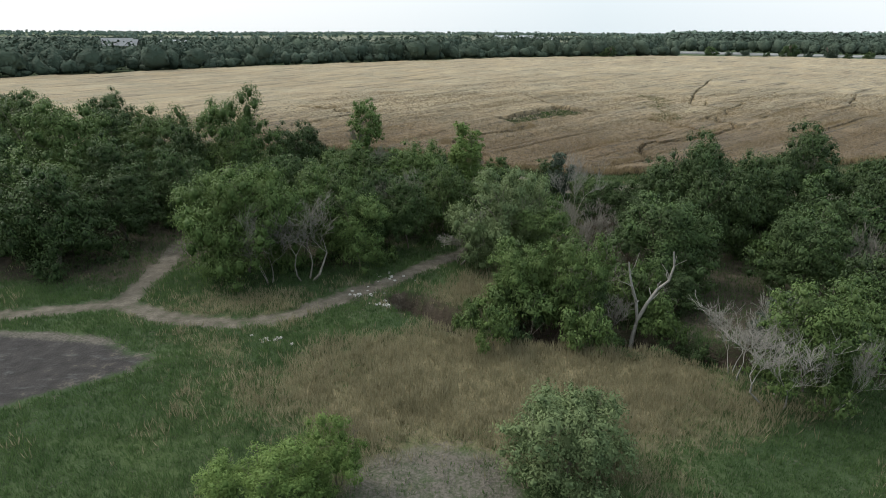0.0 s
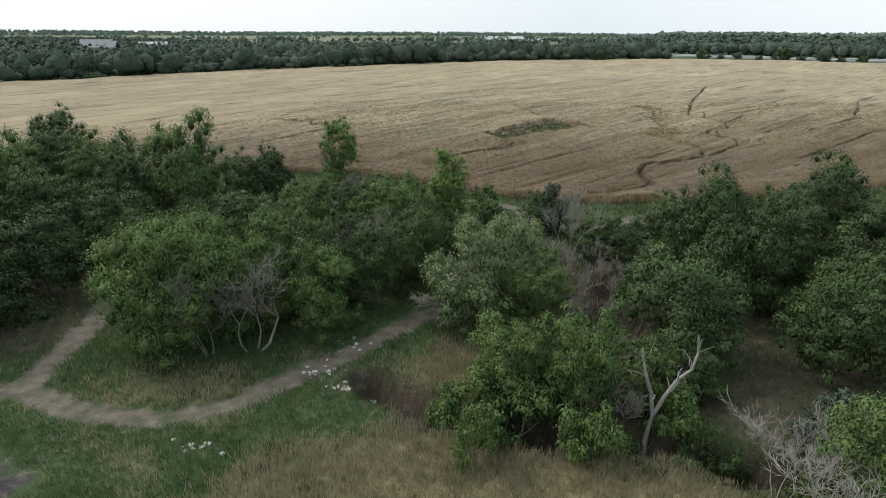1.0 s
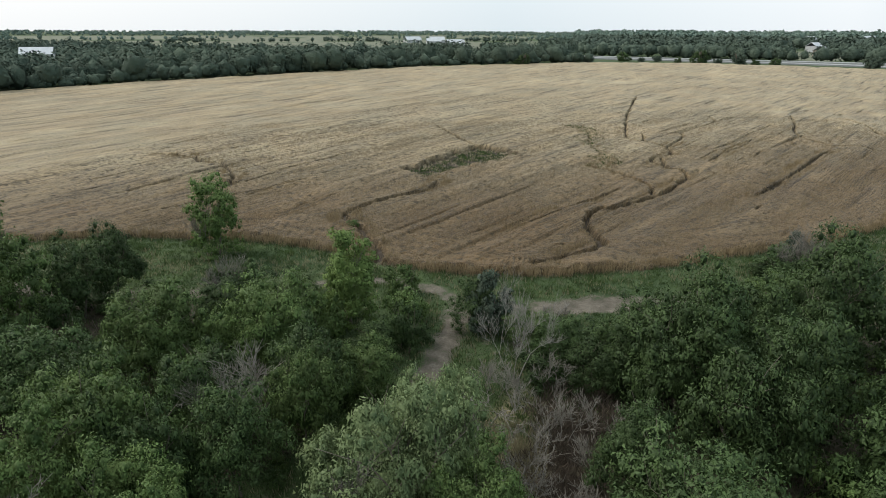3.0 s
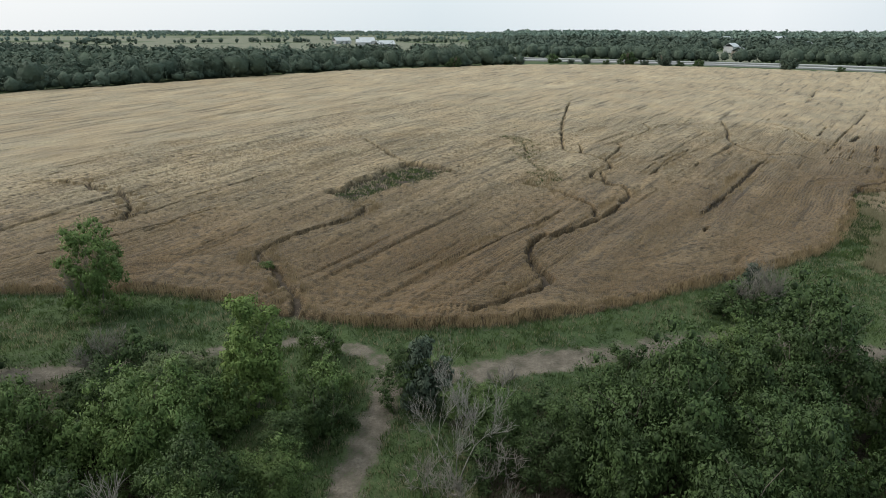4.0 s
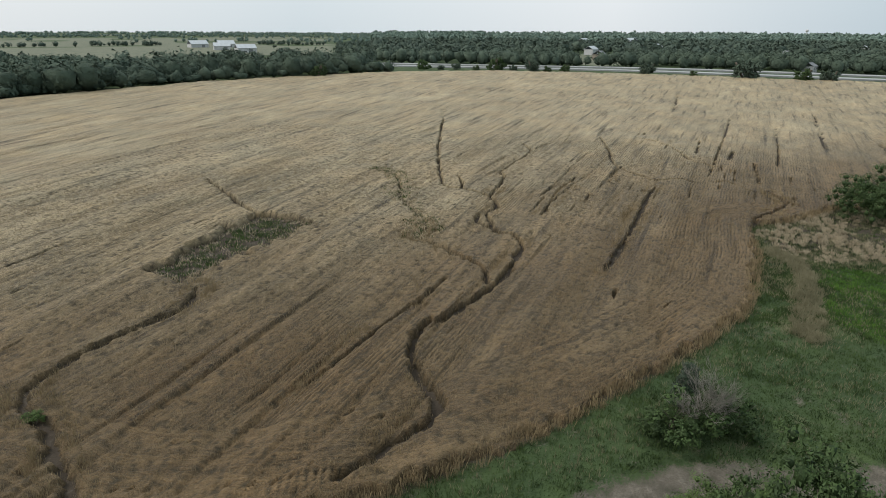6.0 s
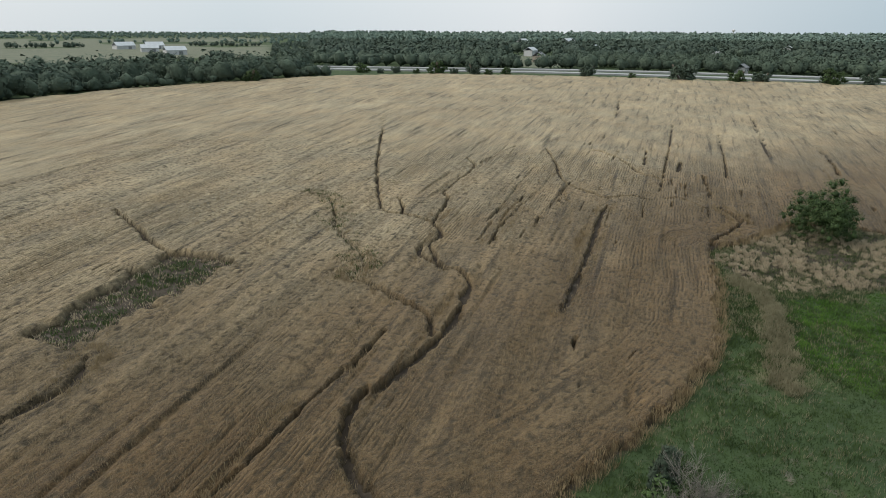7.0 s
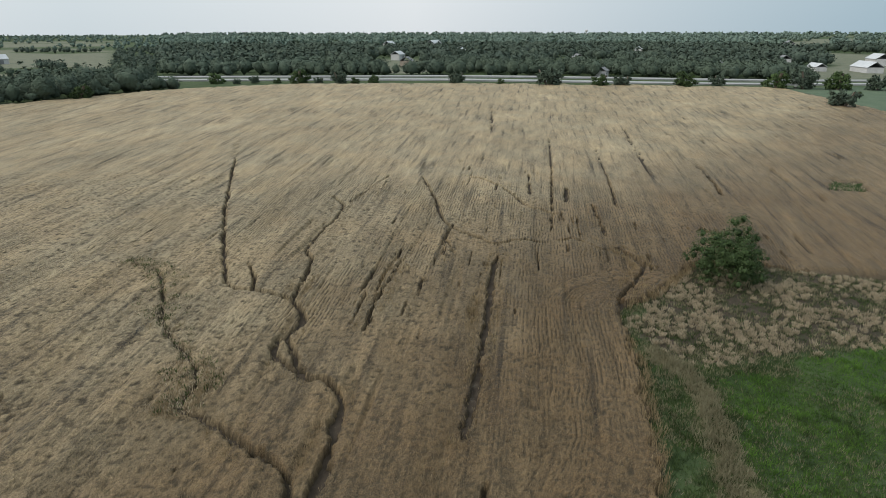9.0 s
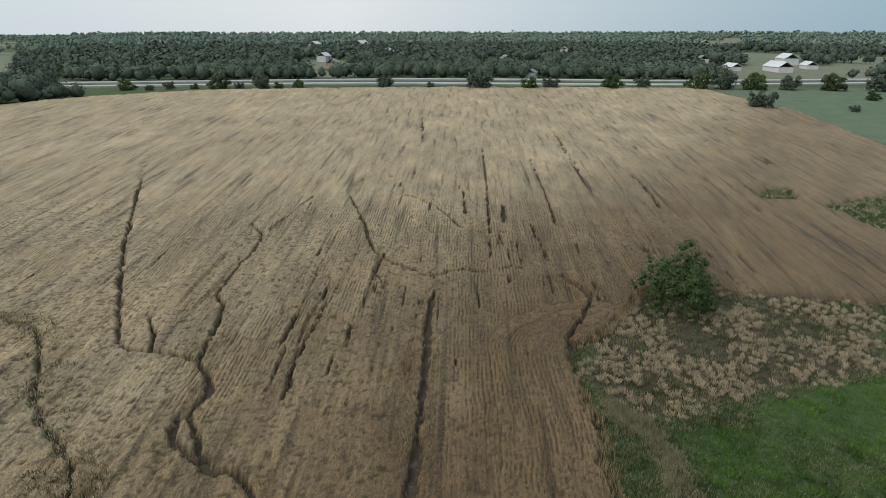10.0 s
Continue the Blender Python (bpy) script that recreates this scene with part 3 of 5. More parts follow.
def canopy(a_lines, l_lines, fine):
    """One stretch of crop over lines across and along the rows."""
    A, L, F = tensor(a_lines, l_lines)
    X, Y = undrill(A, L)
    deep = inside(X, Y, WHEAT)
    near = (A > NEAR_A[0]) & (A < NEAR_A[1]) & (L > NEAR_L[0]) & (L < NEAR_L[1])
    K = np.zeros(len(X))
    keep = deep > -1.5
    K[keep] = crop(X[keep], Y[keep])
    wave = 0.5 * fbm(A / 4.2, L / 30, 51) + 0.16 * fbm(A / 1.2, L / 9, 53, 2)
    ua, bare = A, np.zeros(len(X))
    if fine:
        d = polydist(X, Y, EDGE)
        ua = np.where(d < 9.5, d, A)  # the last passes follow the field's edge
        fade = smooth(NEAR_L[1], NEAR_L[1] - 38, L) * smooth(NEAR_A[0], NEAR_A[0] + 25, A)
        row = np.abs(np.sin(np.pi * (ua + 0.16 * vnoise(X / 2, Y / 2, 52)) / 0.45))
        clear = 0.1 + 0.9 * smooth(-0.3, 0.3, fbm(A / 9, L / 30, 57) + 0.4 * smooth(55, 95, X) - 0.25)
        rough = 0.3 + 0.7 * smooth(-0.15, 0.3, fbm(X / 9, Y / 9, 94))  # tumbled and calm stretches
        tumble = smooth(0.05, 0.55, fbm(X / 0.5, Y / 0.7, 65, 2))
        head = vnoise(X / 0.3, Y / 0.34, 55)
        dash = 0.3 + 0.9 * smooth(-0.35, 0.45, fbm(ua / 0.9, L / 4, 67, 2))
        rise = 0.95 * (row - 0.6) * clear * dash + 0.3 * head + rough * 0.3 * (0.25 - tumble)  # heads stand over gaps and row middles
        # low spots between heads and rows, darkened in colour as shade between stalks
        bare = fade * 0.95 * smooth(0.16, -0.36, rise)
        wave = wave + fade * 0.2 * np.clip(rise, -1, 0.7)
    wave = wave - 0.35 * smooth(0.30, 0.62, fbm(A / 1.3, L / 20, 62, 2)) * smooth(-0.1, 0.4, vnoise(A / 30, L / 60, 63) + 0.2)
    Z = relief(X, Y) - 0.25 + K * (0.98 + wave)
    ok = (K[F] > 0.01).any(1)
    ok &= near[F].all(1) if fine else ~near[F].all(1)
    F = F[ok]
    used = np.unique(F)
    back = np.zeros(len(X), np.int64)
    back[used] = np.arange(len(used))
    # one mask for thin crop and for the painted trough shade
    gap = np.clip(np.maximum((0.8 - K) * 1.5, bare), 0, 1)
    # grows towards the near edge: browner straw with some shade in the colour
    ripe = np.clip(smooth(160, 106, Y - 0.12 * X + 10 * fbm(X / 25, Y / 25, 68)) + 0.16 * fbm(X / 9, Y / 9, 69), 0, 1) * (1 - 0.25 * smooth(150, 230, X))
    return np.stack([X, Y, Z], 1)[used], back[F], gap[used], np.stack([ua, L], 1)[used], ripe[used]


NEAR_A, NEAR_L = (-96, 76), (-112, 88)
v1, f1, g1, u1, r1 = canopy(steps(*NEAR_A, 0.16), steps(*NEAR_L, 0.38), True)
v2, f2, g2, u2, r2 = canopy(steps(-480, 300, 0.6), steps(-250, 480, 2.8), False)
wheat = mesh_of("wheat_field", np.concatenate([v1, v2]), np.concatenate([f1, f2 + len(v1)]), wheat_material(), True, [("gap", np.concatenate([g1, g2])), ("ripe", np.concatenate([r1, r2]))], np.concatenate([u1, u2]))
tagged(new("wheat_field", wheat), "ripe tan wheat crop with wind-laid streaks and washed-out gullies", "wheat field", kind="stuff")


def tufts(name, x, y, z, high, wide, blades, lean, mat, label, category, ears=False, spread=0.35):
    """Many thin blades in tufts, one mesh."""
    n = len(x) * blades
    bx, by, bz = np.repeat(x, blades), np.repeat(y, blades), np.repeat(z, blades)
    a, r = RNG.uniform(0, 2 * np.pi, n), RNG.uniform(0, 1, n) * lean
    hh = np.repeat(high, blades) * RNG.uniform(0.6, 1.1, n)
    f = RNG.uniform(0, 2 * np.pi, n)
    sx, sy = np.cos(f) * wide, np.sin(f) * wide
    ox, oy = bx + np.cos(a) * r * spread, by + np.sin(a) * r * spread
    tx, ty = np.cos(a) * r * hh, np.sin(a) * r * hh
    low, top = (0.55, 1.0) if ears else (1.0, 0.55)
    V = np.stack([np.stack([ox - sx * low, oy - sy * low, bz - 0.05], 1), np.stack([ox + tx * top + sx, oy + ty * top + sy, bz + hh * (0.9 if ears else 0.4)], 1),
                  np.stack([ox + tx, oy + ty, bz + hh], 1)], 1).reshape(-1, 3)
    i = np.arange(n)[:, None] * 3
    return tagged(new(name, mesh_of(name, V, i + np.array([[0, 1, 2]]), mat)), label, category, kind="stuff")


def scatter(n, x0, x1, y0, y1):
    return RNG.uniform(x0, x1, n), RNG.uniform(y0, y1, n)


# standing ears over the nearer crop
x, y = scatter(110000, -30, 128, 89, 185)
w = np.exp(-np.hypot(x - 45, y - 100) / 60)
ok = (RNG.uniform(0, 1, len(x)) < w + 0.15) & (inside(x, y, WHEAT) > -0.3)
x, y = x[ok], y[ok]
k = crop(x, y)
ok = k > 0.25
x, y, k = x[ok], y[ok], k[ok]
tufts("wheat_ears", x, y, relief(x, y) + 0.5 * k, np.full(len(x), 0.5), 0.03, 3, 0.5, WHEAT_BLADE, "loose ripe wheat ears standing over the crop", "wheat ears", True)

# stalks that show along the near edge and the banks of the washed-out gullies
x, y = scatter(150000, -45, 120, 88, 152)
edge = inside(x, y, WHEAT)
bank = np.full(len(x), 9.0)
for pts, w in GULLIES[2:19]:
    xs, ys = [q[0] for q in pts], [q[1] for q in pts]
    near = (x > min(xs) - 3) & (x < max(xs) + 3) & (y > min(ys) - 3) & (y < max(ys) + 3)
    bank[near] = np.minimum(bank[near], polydist(x[near], y[near], pts) - w)
fringe = (bank > 0.4) & (((edge > -0.6) & (edge < 1.0)) | ((edge > 0) & (bank < 1.2 + vnoise(x / 5, y / 5, 92))))
ok = fringe & (vnoise(x / 0.8, y / 0.8, 93) > -0.25)
x, y = x[ok], y[ok]
tufts("wheat_ears", x, y, relief(x, y), RNG.uniform(0.75, 1.25, len(x)), 0.035, 5, 0.35, FRINGE_BLADE, "standing wheat stalks along the field's edge", "wheat ears", True, 0.5)

# ---------------------------------------------------------------- trees
def tube(p, q, r0, r1, sides=5):
    p, q = np.array(p, float), np.array(q, float)
    d = q - p
    d /= np.linalg.norm(d) + 1e-9
    u = np.cross(d, (0.31, 0.9, 0.2))
    u /= np.linalg.norm(u) + 1e-9
    v = np.cross(d, u)
    a = np.arange(sides) * 2 * np.pi / sides
    ring = np.cos(a)[:, None] * u + np.sin(a)[:, None] * v
    return np.concatenate([p + ring * r0, q + ring * r1])


def branches(rng, height, radius, trunk, levels=3, fork=3, spread=0.7, leaning=False, kink=0.16, thin=0.018):
    """A branching skeleton: vertices, quads, and the tips."""
    V, F, tips, count = [], [], [], [0]
    sides = 4

    def limb(p, d, length, r, level):
        n = 3 if level < levels else 2
        for s in range(n):
            d = d + rng.normal(0, kink, 3) + np.array((0, 0, 0.05))
            d /= np.linalg.norm(d)
            q = p + d * length / n
            r1 = max(r * 0.76, thin * 0.6)
            V.append(tube(p, q, r, r1, sides))
            b = count[0]
            for e in range(sides):
                F.append((b + e, b + (e + 1) % sides, b + sides + (e + 1) % sides, b + sides + e))
            count[0] += 2 * sides
            p, r = q, r1
            if level > 0 and level < levels and s < n - 1:
                side(p, d, length * 0.62, r * 0.62, level + 1)
        if level < levels:
            for _ in range(fork):
                side(p, d, length * 0.72, r * 0.72, level + 1)
        else:
            tips.append(p)

    def side(p, d, length, r, level):
        a = rng.uniform(0, 2 * np.pi)
        out = np.array((np.cos(a), np.sin(a), rng.uniform(-0.1, 0.5)))
        e = d + out * spread * rng.uniform(0.6, 1.3)
        limb(p, e / np.linalg.norm(e), length * rng.uniform(0.75, 1.2), max(r, thin), level)

    a = rng.uniform(0, 2 * np.pi)
    lean = 0.5 if leaning else 0.12
    d = np.array((np.cos(a) * lean, np.sin(a) * lean, 1.0))
    limb(np.array((np.cos(a), np.sin(a), 0.0)) * (0.3 if leaning else 0) + np.array((0, 0, -0.25)), d / np.linalg.norm(d), height * 0.42, trunk, 0)
    V = np.concatenate(V)
    k = max(1e-6, V[:, 2].max())
    flat = max(1e-6, np.percentile(np.hypot(V[:, 0], V[:, 1]), 98))
    sc = np.array((radius / flat, radius / flat, height / k))
    return V * sc, np.array(F), np.array(tips) * sc


def leaves(rng, centres, radii, count, size, droop=0.3, squash=0.8):
    """Leaf sprays on the shells of lobes: quads with a fold, facing outwards unevenly."""
    w = radii ** 2
    lobe = rng.choice(len(centres), count, p=w / w.sum())
    d = rng.normal(0, 1, (count, 3))
    d /= np.linalg.norm(d, axis=1)[:, None]
    d[:, 2] = np.where(d[:, 2] < -0.35, -d[:, 2] * 0.6, d[:, 2])
    r = radii[lobe][:, None] * (1 - 0.6 * rng.uniform(0, 1, (count, 1)) ** 1.7) * rng.normal(1, 0.12, (count, 1))
    p = centres[lobe] + d * r * np.array((1, 1, squash))
    nrm = d + rng.normal(0, 0.42, (count, 3)) + np.array((0, 0, 0.4))
    nrm /= np.linalg.norm(nrm, axis=1)[:, None]
    core = centres.mean(0)
    bend = d + 0.5 * (p - core) / (np.linalg.norm(p - core, axis=1)[:, None] + 1e-6) + rng.normal(0, 0.18, (count, 3))
    bend = bend / np.linalg.norm(bend, axis=1)[:, None] + 0.35 * nrm
    bend /= np.linalg.norm(bend, axis=1)[:, None]
    tone = np.repeat(rng.uniform(0, 1, len(centres))[lobe], 3)
    t = np.cross(nrm, rng.normal(0, 1, (count, 3)))
    t /= np.linalg.norm(t, axis=1)[:, None]
    b = np.cross(nrm, t)
    s = size * rng.uniform(0.55, 1.35, (count, 1))
    tip = p + t * s * 1.15 - np.array((0, 0, 1)) * s * droop
    V = np.stack([p - t * s * 0.75 - b * s * 0.4, tip, p - t * s * 0.35 + b * s * 0.55], 1)
    face = np.cross(V[:, 1] - V[:, 0], V[:, 2] - V[:, 0])
    turned = (face * bend).sum(1) < 0
    F = np.arange(count)[:, None] * 3 + np.where(turned[:, None], np.array([[0, 2, 1]]), np.array([[0, 1, 2]]))
    return V.reshape(-1, 3), F, np.repeat(bend, 3, axis=0), tone


def lobes(rng, height, radius, base, n, ragged=0.25):
    """Lobe centres and radii: a few boughs, each a bunch of sprays, that fill an uneven crown from base to height."""
    c, r = [], []
    mid, half = (height + base) / 2, (height - base) / 2
    boughs = max(6, n // 4)
    for k in range(boughs):
        up, turn = 0.97 - 1.45 * (k + 0.5) / boughs, k * 2.39996  # boughs spread evenly over a dome
        d = np.array((math.sqrt(1 - up * up) * math.cos(turn), math.sqrt(1 - up * up) * math.sin(turn), up)) + rng.normal(0, 0.16, 3)
        d /= np.linalg.norm(d)
        g = rng.uniform(0.58, 0.74) * (1 + rng.uniform(-ragged, ragged * 0.6))
        q = np.array((d[0] * radius * g, d[1] * radius * g, mid + d[2] * half * g))
        br = radius * rng.uniform(0.28, 0.42)
        for _ in range(9):
            e = rng.normal(0, 1, 3)
            e[2] += 0.4
            e /= np.linalg.norm(e)
            c.append(q + e * br * rng.uniform(0.6, 1.0) * np.array((1, 1, 0.85)))
            r.append(br * rng.uniform(0.34, 0.58))
        c.append(q)
        r.append(br * 0.75)
    c.append(np.array((0, 0, mid)))
    r.append(min(radius, half) * 0.7)
    return np.array(c), np.array(r)


def ball(level):
    bm = bmesh.new()
    bmesh.ops.create_icosphere(bm, subdivisions=level, radius=1.0)
    v = np.array([q.co[:] for q in bm.verts])
    f = np.array([[q.index for q in p.verts] for p in bm.faces])
    bm.free()
    return v, f


BALL1 = ball(1)


def masses(rng, centres, radii):
    """The dense inside of a crown: uneven lumps that the sprays cover."""
    v, f = BALL1
    n = len(centres)
    V = centres[:, None] + v[None] * radii[:, None, None] * rng.uniform(0.7, 1.1, (n, len(v), 1))
    return V.reshape(-1, 3), (f[None] + (np.arange(n) * len(v))[:, None, None]).reshape(-1, 3)


SIZES, AWAY = {}, []


def tree(name, label, category, height, radius, base, mat, seed, count=5200, size=0.2, lobe_n=34, trunk=0.16, stems=1, bark=BARK, droop=0.3, ragged=0.25, wood=2):
    """A leafy tree or shrub as an Empty with a trunk and a crown."""
    rng = np.random.default_rng(seed)
    top = tagged(new(name), label, category)
    SIZES[top.name] = (radius, height)
    for k in range(stems):
        V, F, tips = branches(rng, height * 0.9, radius * 0.8, trunk, wood, 3, 0.75, stems > 1)
        part("trunk" if stems == 1 else "stem", mesh_of("trunk", V, F, bark, True), top)
    C, R = lobes(rng, height, radius, base, lobe_n, ragged)
    V1, F1, N1, T1 = leaves(rng, C, R, count, size, droop)
    V2, F2 = masses(rng, C, R * 0.34)
    N2 = np.tile(BALL1[0], (len(C), 1))
    V, F = np.concatenate([V1, V2]), np.concatenate([F1, F2 + len(V1)])
    flat = np.percentile(np.hypot(V[:, 0], V[:, 1]), 97)
    lo, hi = np.percentile(V[:, 2], 0.5), np.percentile(V[:, 2], 99.8)
    V[:, :2] *= radius / flat
    V[:, 2] = base + (V[:, 2] - lo) * (height - base) / (hi - lo)
    # tone 0 colours the inner lumps darkest, as the shaded inside of the crown
    part("crown", mesh_of("crown", V, F, mat, True, [("tone", np.concatenate([T1, np.zeros(len(V2))]))], None, np.concatenate([N1, N2])), top)
    return top


def bare_tree(name, label, height, radius, seed, bark, trunk=0.14, stems=1, levels=4, fork=2, spread=0.6, thin=0.018):
    rng = np.random.default_rng(seed)
    top = tagged(new(name), label, "tree")
    for k in range(stems):
        V, F, tips = branches(rng, height * (1 if k == 0 else rng.uniform(0.7, 1)), radius, trunk, levels, fork, spread, stems > 1, 0.14, thin)
        part("trunk" if stems == 1 else "stem", mesh_of("trunk", V, F, bark, True), top)
    return top


def stand(proto, x, y, height=None, turn=0.0, wide=None, sink=0.0, label=""):
    """A copy of a prototype on the ground, scaled to a height and crown radius."""
    r0, h0 = SIZES[proto.name]
    h = height or h0
    w = (wide / r0) if wide else h / h0
    ob = copy_thing(proto, pose(x, y, float(relief(np.array([x]), np.array([y]))[0]) - sink, 0, 0, turn))
    ob.scale = (w, w, h / h0)
    return tagged(ob, label)



def proto(*a, **k):
    p = tree(*a, **k)
    AWAY.append(p)
    return p


TREES = [proto("tree", "dense round green deciduous tree beside the creek", "tree", 10, 4.6, -0.2, LEAF_GREEN, 11 + i, 17000, 0.108, 66) for i in range(3)]
FRESH = [proto("tree", "broad yellow-green tree beside the dirt track", "tree", 10.4, 6.2, -0.3, LEAF_FRESH, 17, 46000, 0.098, 90)]
DARKS = [proto("tree", "dark green broad-crowned tree in the creek woods", "tree", 9.5, 4.4, -0.2, LEAF_DARK, 21 + i, 16000, 0.108, 60) for i in range(3)]
BRIGHT = [proto("tree", "bright yellow-green young tree", "tree", 7, 3.4, 0.4, LEAF_BRIGHT, 31 + i, 13000, 0.085, 60, trunk=0.1, stems=2, ragged=0.35) for i in range(2)]
PALE = [proto("tree", "pale grey-green willow-like tree with drooping sprays", "tree", 9.5, 4.4, 0.7, LEAF_PALE, 41 + i, 21000, 0.098, 66, droop=0.6, stems=2) for i in range(2)]
SHRUBS = [proto("shrub", "low dense green shrub", "shrub", 3.6, 2.4, 0.1, m, 51 + i, 2800, 0.11, 16, trunk=0.06, stems=2, wood=1) for i, m in enumerate((LEAF_GREEN, LEAF_DARK, LEAF_GREEN))]
CEDARS = [proto("cedar_tree", "dark conical red cedar", "tree", 6, 1.9, 0.1, LEAF_CEDAR, 61, 7000, 0.12, 60, trunk=0.1, ragged=0.1)]
BUSHES = [proto("bush", "dark rounded roadside bush at the far field edge", "bush", 6.8, 5, -0.3, m, 91 + i, 1600, 0.45, 36, wood=0) for i, m in enumerate((LEAF_DARK, LEAF_FAR))]
NARROW = [proto("tree", "narrow upright bright green tree at the track", "tree", 8.5, 2.4, -0.3, LEAF_BRIGHT, 72, 12000, 0.115, 90, ragged=0.2)]

# the trees that stand out one by one: kind, x, y, height, crown radius
for kind, x, y, h, r in [
        (FRESH[0], -18.0, 54.3, 10.4, 6.2), (TREES[1], -13.2, 57.5, 9.6, 3.8), (TREES[2], -10.5, 62.5, 9.2, 3.9),
        (DARKS[0], -29.5, 70.2, 9.0, 4.4), (TREES[1], -25.8, 79.0, 14.0, 5.4), (DARKS[1], -20.8, 85.0, 8.2, 3.8), (DARKS[2], -19.2, 89.0, 7.8, 3.0),
        (TREES[0], -11.5, 75.3, 7.8, 4.0), (DARKS[2], -16.5, 68.5, 8.4, 4.2), (TREES[2], -3.3, 74.6, 8.4, 3.9), (DARKS[0], -6.2, 67.5, 7.4, 3.8),
        (DARKS[1], 0.2, 69.0, 7.6, 3.4), (TREES[1], -7.6, 56.0, 7.8, 3.2), (DARKS[2], -3.2, 61.2, 8.0, 3.2), (TREES[0], 0.4, 65.2, 7.8, 3.0), (DARKS[0], -8.4, 60.4, 8.4, 3.4), (DARKS[1], -13.6, 66.5, 8.0, 3.6), (TREES[2], 4.2, 70.0, 5.2, 2.6), (DARKS[2], 5.6, 75.6, 3.6, 2.2), (DARKS[0], -1.6, 79.5, 4.6, 2.6), (DARKS[1], -7.4, 80.6, 5.8, 3.0), (NARROW[0], 3.3, 81.0, 9.0, 2.8), (PALE[1], -2.2, 82.0, 4.8, 2.9), (PALE[0], 5.2, 56.8, 9.8, 4.6), (PALE[1], 8.4, 60.5, 8.2, 3.3), (TREES[1], 9.8, 55.2, 7.2, 3.0),
        (TREES[0], 6.6, 45.0, 6.6, 3.0), (TREES[2], 10.4, 44.2, 7.8, 3.0),
        (DARKS[1], 20.4, 51.2, 8.8, 5.0), (DARKS[2], 19.8, 57.0, 7.6, 3.0), (DARKS[1], 19.4, 46.0, 3.6, 2.4),
        (DARKS[2], 14.2, 79.6, 4.8, 2.4), (DARKS[1], 20.4, 73.4, 4.4, 2.6), (TREES[2], 18.6, 76.4, 3.4, 2.2), (DARKS[0], 22.4, 69.4, 5.0, 2.8), (DARKS[0], 26.6, 65.4, 10.2, 4.6), (DARKS[0], 28.2, 59.2, 10.4, 4.4), (DARKS[2], 29.0, 67.6, 11.0, 4.3), (DARKS[2], 25.2, 70.2, 7.6, 3.6), (DARKS[1], 34.0, 63.5, 9.4, 4.6),
        (DARKS[2], 42.8, 71.6, 11.2, 5.0), (DARKS[0], 38.0, 69.0, 8.6, 4.2), (TREES[0], 41.0, 76.4, 5.4, 3.2), (DARKS[1], 49.5, 67.0, 9.6, 4.8), (DARKS[2], 34.5, 73.0, 6.8, 3.6),
        (DARKS[0], 36.5, 55.0, 9.0, 4.8), (DARKS[1], 44.0, 59.0, 9.6, 4.8), (DARKS[2], 54.0, 58.0, 9.8, 5.0), (DARKS[0], 60.0, 66.0, 8.8, 4.6), (DARKS[1], 31.0, 49.0, 8.0, 4.2),
        (TREES[0], 23.4, 33.8, 7.6, 3.8), (TREES[1], 27.6, 36.5, 8.4, 4.2), (DARKS[0], 33.0, 40.0, 8.4, 4.4), (DARKS[0], 42.0, 46.0, 9.0, 4.8),
        (BRIGHT[1], -9.6, 23.2, 3.1, 2.1), (BRIGHT[0], -7.3, 23.6, 3.5, 2.1), (BRIGHT[1], -4.9, 24.8, 4.2, 1.9), (PALE[1], 6.8, 25.6, 4.9, 3.4),
        (DARKS[0], -37.0, 56.0, 10.6, 5.6), (TREES[2], -41.5, 63.0, 10.0, 5.4), (DARKS[2], -33.8, 63.5, 8.2, 4.4), (DARKS[1], -38.0, 71.8, 10.0, 4.8), (TREES[0], -46.0, 76.5, 12.6, 5.8),
        (TREES[1], -53.5, 81.0, 12.6, 6.0), (DARKS[2], -51.0, 70.0, 10.8, 5.4), (DARKS[0], -33.0, 80.0, 9.4, 4.6), (TREES[2], -39.5, 86.0, 10.4, 5.0), (DARKS[1], -58.0, 109.5, 10.0, 5.0),
        (DARKS[1], -48.5, 92.5, 9.6, 4.8), (TREES[0], -60.0, 90.0, 11.6, 5.6), (DARKS[2], -30.5, 89.5, 7.6, 4.0), (DARKS[0], -47.0, 58.0, 10.2, 5.4), (DARKS[1], -56.0, 62.0, 10.4, 5.6),
        (TREES[1], -63.0, 74.0, 11.6, 5.8), (DARKS[2], -68.0, 98.0, 10.4, 5.4), (DARKS[0], -24.0, 66.0, 7.6, 3.8), (DARKS[1], -22.6, 72.6, 7.0, 3.6), (TREES[0], -73.0, 84.0, 11.0, 5.6),
        (CEDARS[0], 15.6, 78.6, 5.9, 2.1), (CEDARS[0], 24.6, 39.0, 4.6, 2.0), (CEDARS[0], 51.8, 88.6, 4.2, 1.2)]:
    stand(kind, x, y, h, (x * 37 + y * 53) % 360, r)

# field-edge tree with an upright open crown, and the one out in the crop
lone = tree("tree", "small open-crowned tree at the edge of the crop", "tree", 9.6, 3.0, 0.3, LEAF_FRESH, 83, 11000, 0.095, 100, trunk=0.1, stems=4, ragged=0.08)
lone.matrix_world = pose(-11.9, 100, float(relief(np.array([-11.9]), np.array([100.0]))[0]))
oak = tree("tree", "dark spreading tree standing alone in the wheat", "tree", 9.0, 5.6, 0.4, LEAF_DARK, 84, 15000, 0.13, 96, trunk=0.28, ragged=0.3)
oak.matrix_world = pose(119.3, 115.8, float(relief(np.array([119.3]), np.array([115.8]))[0]))

